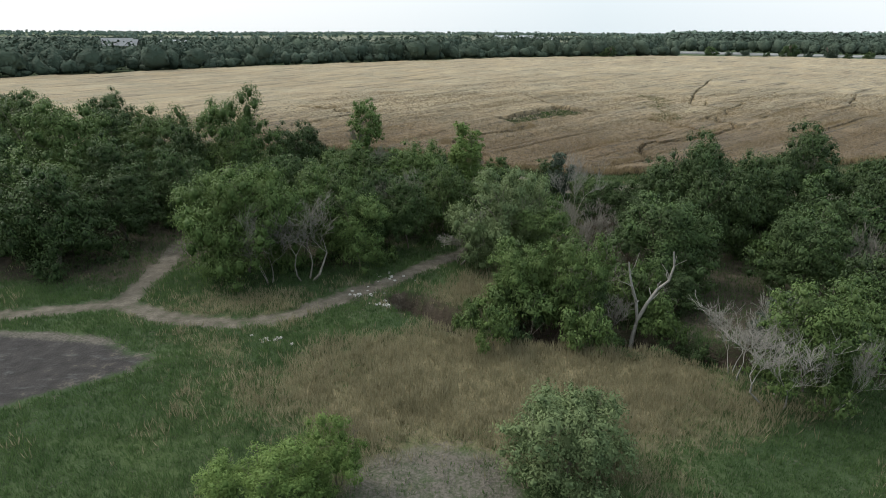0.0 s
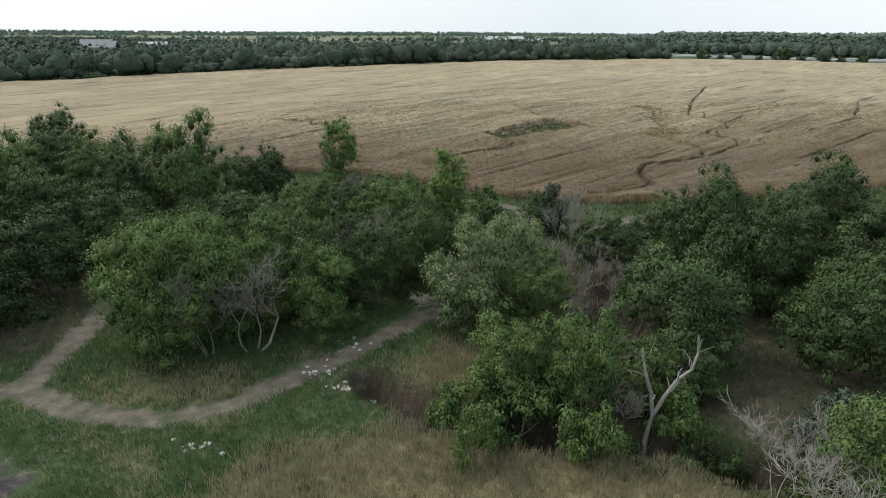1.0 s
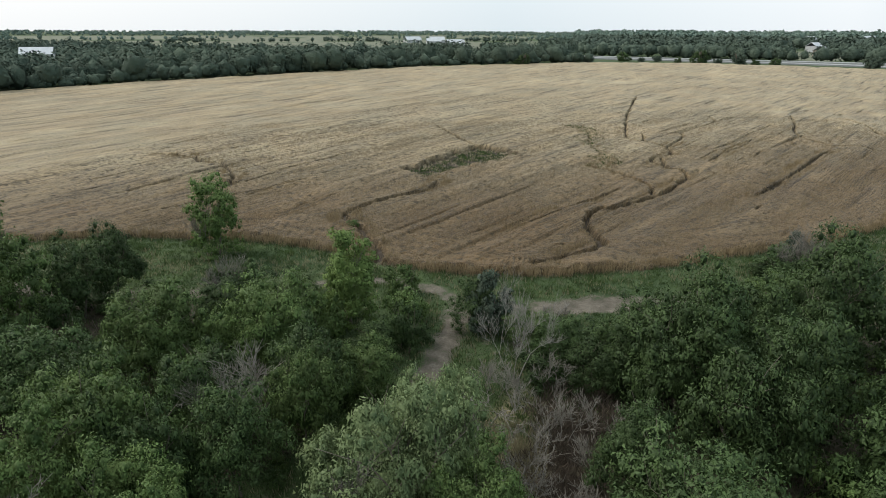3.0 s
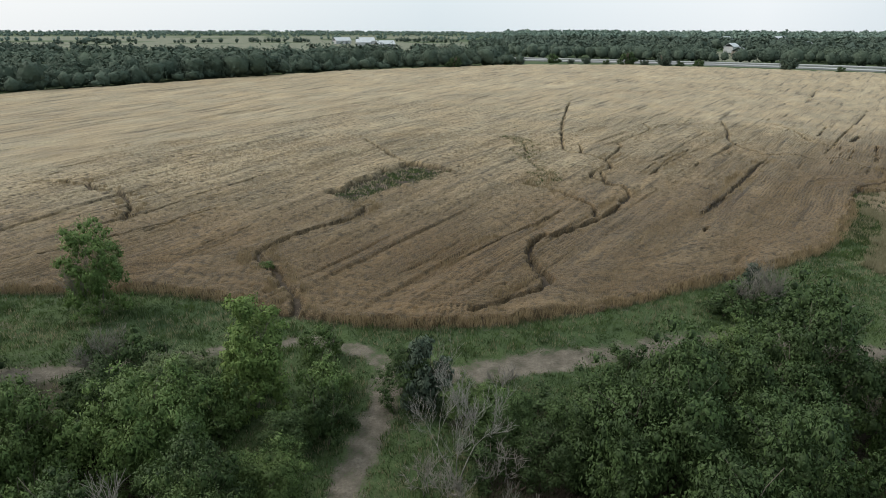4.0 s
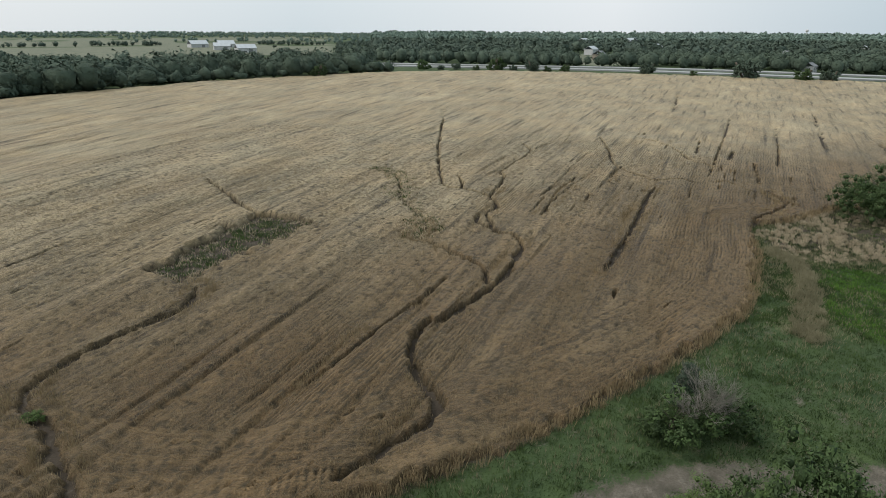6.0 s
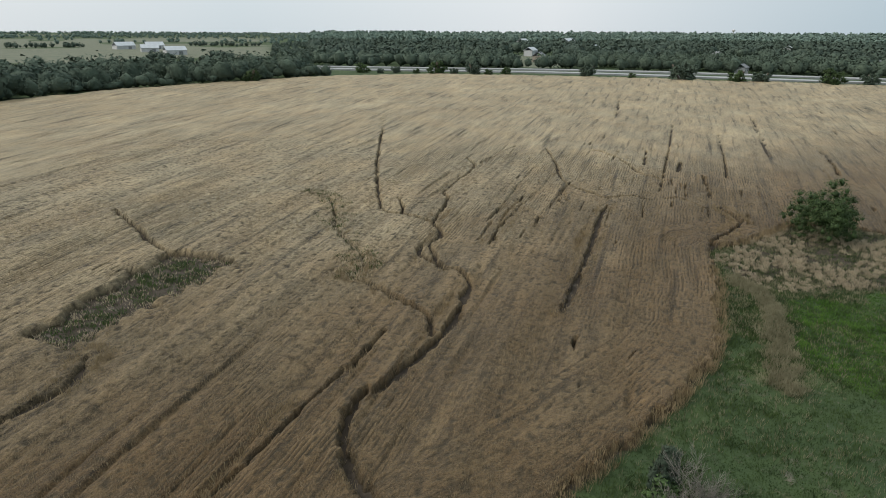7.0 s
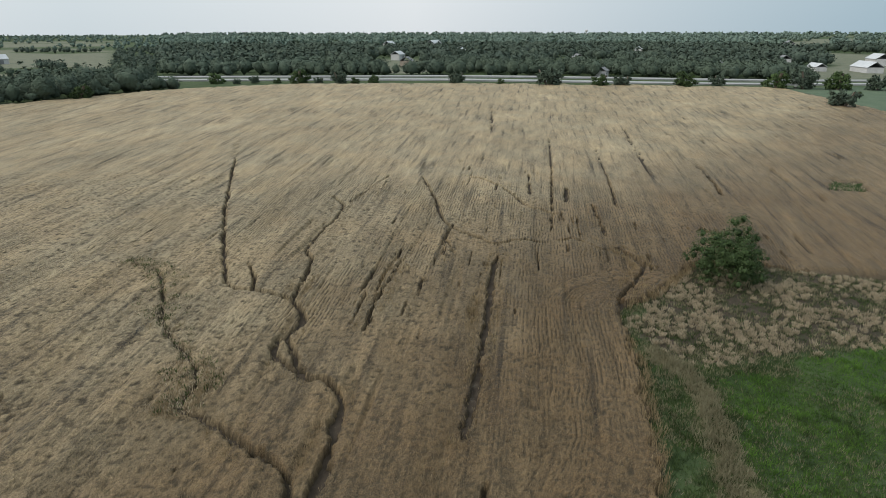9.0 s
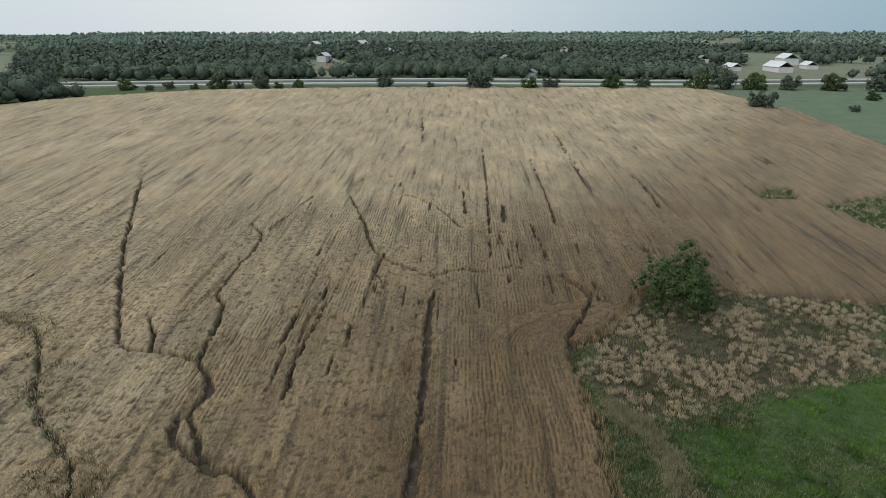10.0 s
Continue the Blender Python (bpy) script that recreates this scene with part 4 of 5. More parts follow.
# shrubs and saplings under and between the trees
for i in range(150):
    u = RNG.uniform(0, 1)
    if u < 0.34:
        x, y = RNG.uniform(-55, -6), RNG.uniform(58, 92)
    elif u < 0.60:
        x, y = RNG.uniform(15, 60), RNG.uniform(42, 79)
    elif u < 0.9:
        x, y = RNG.uniform(-12, 11), RNG.uniform(63, 88)
    else:
        x, y = RNG.uniform(3, 20), RNG.uniform(39, 46)
    px, py = np.array([x]), np.array([y])
    clear = min(polydist(px, py, TRACK)[0], polydist(px, py, TRACK_EAST)[0], polydist(px, py, TRACK_SPUR)[0])
    if clear < 2.8 or inside(px, py, WHEAT)[0] > -3 or (12 < x < 20 and 53 < y < 68) or (-12 < x < 14 and y < 63 and y > 46):
        continue
    stand(SHRUBS[i % 3], x, y, RNG.uniform(1.8, 4.6), RNG.uniform(0, 360), RNG.uniform(1.5, 3.0))
for x, y, h, r in [(-7.5, 87.2, 4.0, 2.9), (-4.2, 85.5, 3.6, 2.6), (49.0, 85.2, 3.6, 3.2), (52.6, 85.6, 3.4, 3.0), (8.8, 78.0, 1.8, 1.6), (47.0, 86.5, 2.0, 1.8), (16.4, 39.4, 2.6, 1.8), (33.0, 79.2, 2.6, 2.2)]:
    stand(SHRUBS[1], x, y, h, x * 40, r)


# bare and dying trees
def place(ob, x, y, turn=0.0):
    ob.matrix_world = pose(x, y, float(relief(np.array([x]), np.array([y]))[0]), 0, 0, turn)
    return ob


def dead_tree():
    """The forked snag by the creek: a leaning trunk, two main limbs and broken twigs."""
    rng = np.random.default_rng(5)
    top = tagged(new("dead_tree"), "weathered dead tree with a forked bare trunk", "tree")

    def limb_mesh(name, pts, r0, twigs):
        V, F, n = [], [], 0
        pts = [np.array(p, float) for p in pts]
        runs = [(pts, r0, twigs)]
        while runs:
            line, r, more = runs.pop()
            for k, (p, q) in enumerate(zip(line[:-1], line[1:])):
                ra, rb = r * (1 - 0.75 * k / len(line)), r * (1 - 0.75 * (k + 1) / len(line))
                V.append(tube(p, q, ra, rb, 6))
                F += [(n + e, n + (e + 1) % 6, n + 6 + (e + 1) % 6, n + 6 + e) for e in range(6)]
                n += 12
                if more and k > 0:
                    for _ in range(2):
                        d = (q - p) / np.linalg.norm(q - p) + rng.normal(0, 0.75, 3) + np.array((0, 0, 0.4))
                        d /= np.linalg.norm(d)
                        ln = rng.uniform(0.6, 1.5)
                        a = p + d * ln * 0.5 + rng.normal(0, 0.08, 3)
                        runs.append(([p, a, a + (d + rng.normal(0, 0.35, 3)) * ln * 0.6], rb * 0.5, False))
        part(name, mesh_of(name, np.concatenate(V), F, DEADWOOD, True), top)

    limb_mesh("trunk", [(0, 0, -0.3), (0.05, 0, 1.4), (0.25, 0.05, 2.7), (0.35, 0, 3.4)], 0.21, False)
    limb_mesh("limb", [(0.3, 0, 3.0), (0.1, 0.1, 4.6), (-0.35, 0, 5.8), (-0.6, 0.1, 6.8), (-0.8, 0, 7.8)], 0.13, True)
    limb_mesh("limb", [(0.35, 0, 3.2), (0.9, 0, 4.5), (1.6, 0.1, 5.6), (2.3, 0, 6.3), (2.6, 0.1, 7.4), (2.4, 0, 8.6)], 0.15, True)
    return top


place(dead_tree(), 14.8, 42.0)
GREY = "leafless grey tree with fine spreading twigs"
place(bare_tree("bare_tree", GREY, 8.6, 3.6, 6, TWIG, 0.1, 3, 5, 2, 0.6, 0.011), -12.2, 52.4)
place(bare_tree("bare_tree", GREY, 8.0, 3.2, 7, TWIG, 0.1, 3, 5, 2, 0.6, 0.011), -15.2, 51.6)
place(bare_tree("bare_tree", GREY, 9.6, 3.4, 8, DEADWOOD, 0.1, 3, 5, 2, 0.75, 0.012), 16.0, 71.0)
place(bare_tree("bare_tree", GREY, 6.4, 2.8, 9, TWIG, 0.1, 2, 4, 3, 0.6), 1.6, 57.0)
place(bare_tree("bare_tree", GREY, 7.8, 3.2, 10, TWIG, 0.12, 3, 4, 3, 0.6), -4.4, 66.0)
place(bare_tree("bare_tree", GREY, 6.6, 3.6, 12, DEADWOOD, 0.06, 3, 5, 2, 0.55, 0.008), 20.9, 32.2)
place(bare_tree("bare_tree", GREY, 5.2, 3.4, 13, DEADWOOD, 0.05, 3, 5, 2, 0.7, 0.008), 19.4, 35.4)
place(bare_tree("bare_tree", GREY, 6.4, 2.6, 14, DEADWOOD, 0.06, 3, 5, 2, 0.5, 0.008), 24.0, 32.0)
place(bare_tree("bare_tree", GREY, 7.0, 3.0, 15, TWIG, 0.12, 3, 4, 3, 0.6), 36.0, 50.5)
place(bare_tree("bare_tree", GREY, 6.2, 3.2, 16, TWIG, 0.07, 5, 5, 2, 0.6, 0.012), 50.6, 86.0)
place(bare_tree("bare_tree", GREY, 6.8, 2.2, 17, TWIG, 0.08, 4, 4, 3, 0.35), -13.0, 100.4)
place(bare_tree("bare_tree", GREY, 5.0, 2.4, 18, TWIG, 0.08, 4, 4, 3, 0.6), -8.0, 86.4)
BRUSH = "brown leafless brush in the creek bed"
for i, (x, y, h, r) in enumerate([(14.0, 61.0, 3.6, 2.4), (17.6, 63.5, 3.4, 2.4), (12.6, 65.5, 3.0, 2.2), (19.0, 60.0, 3.2, 2.2), (15.5, 67.5, 3.4, 2.4), (12.8, 45.6, 3.6, 2.2), (15.2, 47.6, 3.4, 2.2), (18.2, 70.2, 3.0, 2.2), (22.0, 80.0, 1.8, 1.4), (13.0, 52.0, 2.8, 1.8), (16.0, 57.5, 3.0, 2.2), (13.4, 58.2, 2.8, 2.0), (17.4, 66.0, 3.2, 2.2), (20.6, 64.4, 3.0, 2.0), (14.2, 69.8, 2.8, 2.0), (11.4, 62.4, 2.6, 1.8)]):
    b = tagged(place(bare_tree("brush", BRUSH, h, r, 90 + i, TWIG, 0.05, 4, 3, 3, 0.7, 0.014), x, y), "", "shrub", "creek brush")

for i, (x, y, h, r) in enumerate([(11.8, 44.0, 3.4, 2.2), (13.6, 43.2, 3.0, 2.0), (16.6, 45.4, 3.4, 2.2), (14.4, 50.0, 3.2, 2.2), (17.0, 49.0, 3.0, 2.0), (11.6, 47.8, 2.8, 1.8), (12.2, 55.2, 3.0, 2.0), (17.8, 54.8, 3.0, 2.0)]):
    tagged(place(bare_tree("brush", BRUSH, h, r, 140 + i, TWIG, 0.05, 4, 3, 3, 0.7, 0.014), x, y), "", "shrub", "creek brush")
x, y = scatter(16000, 4, 26, 40, 72)
ok = polydist(x, y, CREEK_NORTH) + 1.5 * vnoise(x / 2, y / 2, 91) < 3.6
x, y = x[ok], y[ok]
tufts("dead_stalks", x, y, relief(x, y), RNG.uniform(0.35, 1.1, len(x)), 0.02, 4, 0.9, BROWN_BLADE, "brown dead stalks choking the creek bed", "weeds", False, 0.5)

# ---------------------------------------------------------------- grass



def meadow(n, x0, x1, y0, y1):
    x, y = scatter(n, x0, x1, y0, y1)
    t = np.minimum(np.minimum(polydist(x, y, TRACK) - 1.05, polydist(x, y, TRACK_EAST) - 1.55), polydist(x, y, TRACK_SPUR) - 1.1) + 0.4 * vnoise(x, y, 61)
    c = np.minimum(polydist(x, y, CREEK), polydist(x, y, CREEK_NORTH)) - 1.35
    shade = smooth(-3, 2, np.maximum(inside(x, y, GROVES[0]), inside(x, y, GROVES[1])))
    ok = (RNG.uniform(0, 1, n) > 0.75 * shade) & (t > 0) & (c > 0) & (inside(x, y, WHEAT) < 0.2) & (inside(x, y, SILT) < -0.2) & ((inside(x, y, BARE) < 0) | (RNG.uniform(0, 1, n) < 0.12))
    return x[ok], y[ok]


x, y = meadow(90000, -42, 34, 20, 66)
d = dryness(x, y) + RNG.normal(0, 0.16, len(x))
lush = d < 0.42
hh = 0.22 + 0.2 * np.clip(fbm(x / 3, y / 3, 71) + 0.5, 0, 1)
tufts("grass", x[lush], y[lush], relief(x[lush], y[lush]), hh[lush], 0.03, 4, 0.8, GREEN_BLADE, "green meadow grass round the creek", "grass")
dry = ~lush
tufts("dry_grass", x[dry], y[dry], relief(x[dry], y[dry]), hh[dry] * 2.0, 0.026, 4, 0.55, DRY_BLADE, "tall dry straw-coloured meadow grass", "grass")
x, y = meadow(95000, -55, 100, 66, 109)
g = RNG.uniform(0, 1, len(x)) < 0.86 - 0.25 * vnoise(x / 4, y / 4, 74)
tufts("weeds", x[g], y[g], relief(x[g], y[g]), 0.15 + 0.6 * np.clip(fbm(x[g] / 1.5, y[g] / 1.5, 73) + 0.15, 0, 1), 0.035, 4, 0.9, WEED_BLADE, "rank green weeds along the field edge", "weeds")
g = ~g
tufts("dry_grass", x[g], y[g], relief(x[g], y[g]), np.full(g.sum(), 0.5), 0.026, 4, 0.55, DRY_BLADE, "dry grass among weeds at the field edge", "grass")

x, y = meadow(60000, 78, 150, 74, 121)
w = inside(x, y, WEEDS)
clump = vnoise(x / 0.7, y / 0.7, 81) + 0.6 * vnoise(x / 3.5, y / 3.5, 82)
w = np.maximum(w, 1.5 - polydist(x, y, STRAW_LINE))
# pale clumps with dark gaps: a loose bunch of tufts round each centre
cx, cy = [q.ravel() for q in np.meshgrid(np.arange(84, 142, 0.85), np.arange(84, 123, 0.85))]
cx, cy = cx + RNG.uniform(-0.4, 0.4, len(cx)), cy + RNG.uniform(-0.4, 0.4, len(cy))
ok = (inside(cx, cy, WEEDS) + 1.2 * vnoise(cx / 3, cy / 3, 88) > 0) & (inside(cx, cy, WHEAT) < 0) & (vnoise(cx / 4, cy / 4, 82) + RNG.normal(0, 0.45, len(cx)) > -0.08)
ok &= RNG.uniform(0, 1, len(cx)) < smooth(88, 100, cx) * 0.9 + 0.1
cx, cy = np.repeat(cx[ok], 7), np.repeat(cy[ok], 7)
big = np.repeat(RNG.uniform(0.4, 0.95, ok.sum()), 7)
a, r = RNG.uniform(0, 2 * np.pi, len(cx)), np.sqrt(RNG.uniform(0, 1, len(cx)))
sx, sy = cx + np.cos(a) * r * 0.40 * big, cy + np.sin(a) * r * 0.40 * big
tufts("straw_clumps", sx, sy, relief(sx, sy), big * (1.0 - 0.45 * r * r), 0.05, 9, 0.5, STRAW_BLADE, "pale straw-coloured volunteer wheat clumps", "straw", True, 0.35)
sx, sy = scatter(9000, 70, 95, 90, 113)
ok = (polydist(sx, sy, STRAW_LINE) + 0.9 * vnoise(sx / 1.2, sy / 1.2, 89) < 1.2) & (inside(sx, sy, WHEAT) < -0.2)
sx, sy = sx[ok], sy[ok]
tufts("straw_clumps", sx, sy, relief(sx, sy), RNG.uniform(0.5, 0.9, len(sx)), 0.045, 7, 0.5, DRY_BLADE, "strip of dry straw beside the crop", "straw", True, 0.4)
s = (w <= 0) | ((clump < 0.45) & (RNG.uniform(0, 1, len(x)) < 0.8))
rank = s & ((w > 0) | (inside(x, y, LUSH) + 2.5 * vnoise(x / 3, y / 3, 86) < 0.9))
s &= ~rank
dead = rank & (RNG.uniform(0, 1, len(x)) < 0.35 + 0.3 * vnoise(x / 2, y / 2, 87))
rank &= ~dead
tufts("weeds", x[rank], y[rank], relief(x[rank], y[rank]), 0.25 + 0.4 * np.clip(clump[rank], 0, 1), 0.045, 4, 0.9, WEED_BLADE, "rank weeds between crop and grass", "weeds")
tufts("dry_grass", x[dead], y[dead], relief(x[dead], y[dead]), np.full(dead.sum(), 0.5), 0.035, 4, 0.7, DRY_BLADE, "dry stalks between crop and grass", "grass")
tufts("grass", x[s], y[s], relief(x[s], y[s]), 0.16 + 0.4 * np.clip(clump[s], 0, 1), 0.045, 4, 0.9, LUSH_BLADE, "short bright green grass beside the wheat", "grass")

x, y = scatter(24000, 8, 60, 126, 180)
hole = np.maximum(inside(x, y, PATCHES[0]), 2.4 - polydist(x, y, WEEDY) + 2.0 * vnoise(x / 4, y / 4, 84))
ok = (hole > 0) & (RNG.uniform(0, 1, len(x)) < 0.55 + 0.5 * vnoise(x / 1.5, y / 1.5, 85))
x, y = x[ok], y[ok]
s = RNG.uniform(0, 1, len(x)) < np.where(inside(x, y, PATCHES[0]) > 1.5, 0.25, 0.65)
tufts("dry_grass", x[s], y[s], relief(x[s], y[s]) + np.where(inside(x[s], y[s], PATCHES[0]) > 0, 0, 0.6), np.full(s.sum(), 0.4), 0.05, 5, 0.9, STRAW_BLADE, "pale dead stalks in the bare hollow of the crop", "weeds")
x, y = x[~s], y[~s]
tufts("weeds", x, y, relief(x, y) + np.where(inside(x, y, PATCHES[0]) > 0, 0, 0.6), np.full(len(x), 0.42), 0.06, 5, 1.0, WEED_BLADE, "dark green weeds in bare washed-out hollows", "weeds")

# the two far holes in the crop
x, y = scatter(9000, 176, 232, 90, 130)
ok = np.maximum(inside(x, y, PATCHES[1]), inside(x, y, PATCHES[2])) > 0
x, y = x[ok], y[ok]
s = RNG.uniform(0, 1, len(x)) < 0.3
tufts("dry_grass", x[s], y[s], relief(x[s], y[s]), np.full(s.sum(), 0.6), 0.09, 5, 0.9, STRAW_BLADE, "pale dead stalks in a bare hole of the crop", "weeds")
tufts("weeds", x[~s], y[~s], relief(x[~s], y[~s]), np.full((~s).sum(), 0.5), 0.12, 5, 1.1, GREEN_BLADE, "green weeds in a bare hole of the crop", "weeds")
stand(SHRUBS[0], 3.4, 107.7, 1.1, 40, 1.1)

# ---------------------------------------------------------------- limestone
rock_meshes = []
for i in range(5):
    bm = bmesh.new()
    bmesh.ops.create_icosphere(bm, subdivisions=2, radius=0.5)
    for v in bm.verts:
        v.co *= 1 + 0.5 * noise.noise(v.co * 2.3 + Vector((i * 7, 0, 0)))
        v.co.z *= 0.55
        v.co = Vector([round(c * 6) / 6 * 0.35 + c * 0.65 for c in v.co])
    me = bpy.data.meshes.new("rock")
    bm.to_mesh(me)
    bm.free()
    me.materials.append(ROCK)
    rock_meshes.append(me)
for cx0, cy0, sx, sy, n in [(-4.3, 47.1, 0.55, 0.35, 26), (-6.3, 49.4, 0.7, 0.5, 20), (-2.6, 48.3, 0.5, 0.25, 10), (-12.0, 40.6, 0.9, 0.3, 12), (-3.8, 53.0, 0.9, 0.7, 12), (-0.4, 45.2, 0.7, 0.15, 12)]:
    for i in range(n):
        x, y = RNG.normal(cx0, sx), RNG.normal(cy0, sy)
        r = tagged(new("rock", rock_meshes[i % 5]), "pale broken limestone rock at the creek crossing", "rock", "limestone rocks")
        k = RNG.uniform(0.12, 0.4)
        r.matrix_world = pose(x, y, float(relief(np.array([x]), np.array([y]))[0]) + 0.1 * k, 0, 0, RNG.uniform(0, 360)) @ Matrix.Diagonal((k, k * RNG.uniform(0.6, 1), k, 1))

# ---------------------------------------------------------------- water in the creek
wm = Mat("creek_water", 0.06)
wm.p.inputs["Specular IOR Level"].default_value = 0.5
wm.colour((0.03, 0.028, 0.022))
wm.bump(wm.noise(wm.coord("Object"), 2.0, 2.0), 0.06, 0.05)
pts = np.array(CREEK)[3:30]
side = np.gradient(pts, axis=0)
side = np.stack([-side[:, 1], side[:, 0]], 1) / np.linalg.norm(side, axis=1)[:, None]
zz = np.full((len(pts), 1), -5.0)
V = np.concatenate([np.hstack([pts - side * 1.3, zz]), np.hstack([pts + side * 1.3, zz])])
i = np.arange(len(pts) - 1)
tagged(new("creek_water", mesh_of("creek_water", V, np.stack([i, i + 1, i + 1 + len(pts), i + len(pts)], 1), wm.m)), "still dark shallow creek water", "water", kind="structure")

# ---------------------------------------------------------------- highway
def ribbon(name, a, b, width, mat, label):
    a, b = np.array(a, float), np.array(b, float)
    d = (b - a) / np.linalg.norm(b - a)
    s = np.array((-d[1], d[0])) * width / 2
    n = 40
    p = a + (b - a) * np.linspace(0, 1, n)[:, None]
    q = np.concatenate([p - s, p + s])
    z = land(q[:, 0], q[:, 1]) + 0.9
    V = np.concatenate([np.hstack([q, z[:, None]]), np.hstack([q, z[:, None] - 2])])
    i = np.arange(n - 1)
    F = np.concatenate([np.stack([i, i + 1, i + 1 + n, i + n], 1), np.stack([i, i + 2 * n, i + 1 + 2 * n, i + 1], 1), np.stack([i + n, i + 1 + n, i + 1 + 3 * n, i + 3 * n], 1)])
    return tagged(new(name, mesh_of(name, V, F, mat)), label, "road", kind="structure")


ribbon("road", (130, 548), (640, 106), 10, ROAD, "pale concrete carriageway of a divided highway")
ribbon("road", (150, 568), (664, 124), 10, ROAD, "far pale concrete carriageway of a divided highway")

# bushes along the far fence, on the pasture, and the hedge
for i, (x, y, r) in enumerate([(150.5, 452, 5), (158, 443.5, 3.5), (191, 462.5, 5), (210, 451, 3.5), (231, 432.5, 6.5), (247, 414, 6), (264, 401.5, 3.8), (304, 370, 5.6), (328, 355, 2.6), (345, 331, 8.2), (370, 311.5, 5.6),
                               (381.5, 302.5, 5.4), (413, 277.6, 7.4), (436, 268, 5.4), (452, 238, 8), (462, 226, 9), (472, 210, 8), (486, 193, 7), (500, 172, 8), (517, 150, 8), (107, 419, 5.4), (372, 177, 6.5), (456.5, 143.6, 4),
                               (393.4, 141.6, 2.6), (433, 187.7, 2.4), (199, 452, 2.6), (220, 441, 2.6), (239, 424, 3), (255, 408, 3)]):
    stand(BUSHES[i % 2], x, y, r * 1.35, i * 70, r, 0.4)

# ---------------------------------------------------------------- far woods
def far_crowns(name, x, y, high, rad, cards, size, label, mat=LEAF_FAR, form=BALL1):
    """Many crowns as uneven lumps with coarse sprays round them, one mesh."""
    n = len(x)
    z = land(x, y)
    c = np.stack([x, y, z + high * 0.48], 1)[:, None]
    grow = np.stack([rad, rad, high * 0.52], 1)[:, None]

    def lumpy(d):
        k = RNG.uniform(0, 6, (n, 1, 3))
        return 1 + 0.22 * np.sin(d[..., 0:1] * 4.5 + k[..., 0:1]) * np.sin(d[..., 1:2] * 4.5 + k[..., 1:2]) + 0.1 * np.sin(d[..., 2:3] * 6 + k[..., 2:3])

    v, f = form
    d = np.broadcast_to(v[None], (n, len(v), 3))
    V1 = (c + d * lumpy(d) * grow * RNG.uniform(0.6, 0.95, (n, len(v), 1))).reshape(-1, 3)
    F1 = (f[None] + (np.arange(n) * len(v))[:, None, None]).reshape(-1, 3)
    d = RNG.normal(0, 1, (n, cards, 3))
    d[..., 2] = np.where(d[..., 2] < -0.8, -d[..., 2], d[..., 2])
    d /= np.linalg.norm(d, axis=2)[..., None]
    p = c + d * lumpy(d) * grow * RNG.uniform(0.72, 1.1, (n, cards, 1))
    nr = d + RNG.normal(0, 0.35, d.shape)
    nr /= np.linalg.norm(nr, axis=2)[..., None]
    t = np.cross(nr, RNG.normal(0, 1, d.shape))
    t /= np.linalg.norm(t, axis=2)[..., None]
    b = np.cross(nr, t)
    s = size * RNG.uniform(0.6, 1.3, (n, cards, 1)) * (rad / 5)[:, None, None]
    V2 = np.stack([p - t * s, p - b * s, p + (t + b) * s * 0.8], 2).reshape(-1, 3)
    F2 = np.arange(n * cards)[:, None] * 3 + np.array([[0, 1, 2]])
    return tagged(new(name, mesh_of(name, np.concatenate([V1, V2]), np.concatenate([F1, F2 + len(V1)]), mat, True)), label, "woods", kind="stuff")


ROAD_A, ROAD_B = (100, 575), (700, 55)


def wooded(x, y):
    """Where the far woods stand: past the field, not on road, verge or pasture."""
    beyond = (x - ROAD_A[0]) * (ROAD_B[1] - ROAD_A[1]) - (y - ROAD_A[1]) * (ROAD_B[0] - ROAD_A[0])
    beyond = -beyond / math.hypot(ROAD_B[0] - ROAD_A[0], ROAD_B[1] - ROAD_A[1])
    far_side = beyond > 36
    near_side = (x < 160) & (beyond < -26) & (inside(x, y, WHEAT) < -2.5) & (y > 150)
    return (far_side | near_side) & (pale_fields(x, y) < 0.45 + 0.1 * vnoise(x / 20, y / 20, 9))


def woods(name, r0, r1, gap, high, cards, size, label, a0=-62, a1=92, rim=None, mat=LEAF_FAR):
    n = int((a1 - a0) / 57.3 * (r1 ** 2 - r0 ** 2) / 2 / gap ** 2)
    r = np.sqrt(RNG.uniform(r0 ** 2, r1 ** 2, n))
    a = np.radians(RNG.uniform(a0, a1, n))
    x, y = r * np.sin(a), r * np.cos(a)
    ok = wooded(x, y)
    x, y = x[ok], y[ok]
    h = high * RNG.uniform(0.65, 1.2, len(x))
    west = np.degrees(np.arctan2(x, y)) < 19
    d = -inside(x, y, WHEAT)
    h = h * np.where(west, np.where(d < 55, 1.12, 0.6), 1.0)  # tall at the field's rim, lower on the falling ground behind
    if rim:  # the crowns that face the field carry finer sprays
        front = (d < rim[1]) | (np.hypot(x - 380, y - 400) < 130)
        far_crowns(name, x[front], y[front], h[front], h[front] * RNG.uniform(0.42, 0.6, front.sum()), rim[2], rim[3], "dark green trees at the edge of the far woods")
        x, y, h = x[~front], y[~front], h[~front]
    return far_crowns(name, x, y, h, h * RNG.uniform(0.42, 0.6, len(x)), cards, size, label, mat)


woods("woods", 225, 640, 8.5, 10.5, 48, 0.9, "dense dark green woods bordering the wheat field", rim=(0, 40, 130, 0.62))
# thicket under the rim of the woods
x, y = scatter(9000, -260, 160, 150, 480)
d = -inside(x, y, WHEAT)
ok = (d > 1.0) & (d < 12) & wooded(x, y - 1.5)
x, y = x[ok][:900], y[ok][:900]
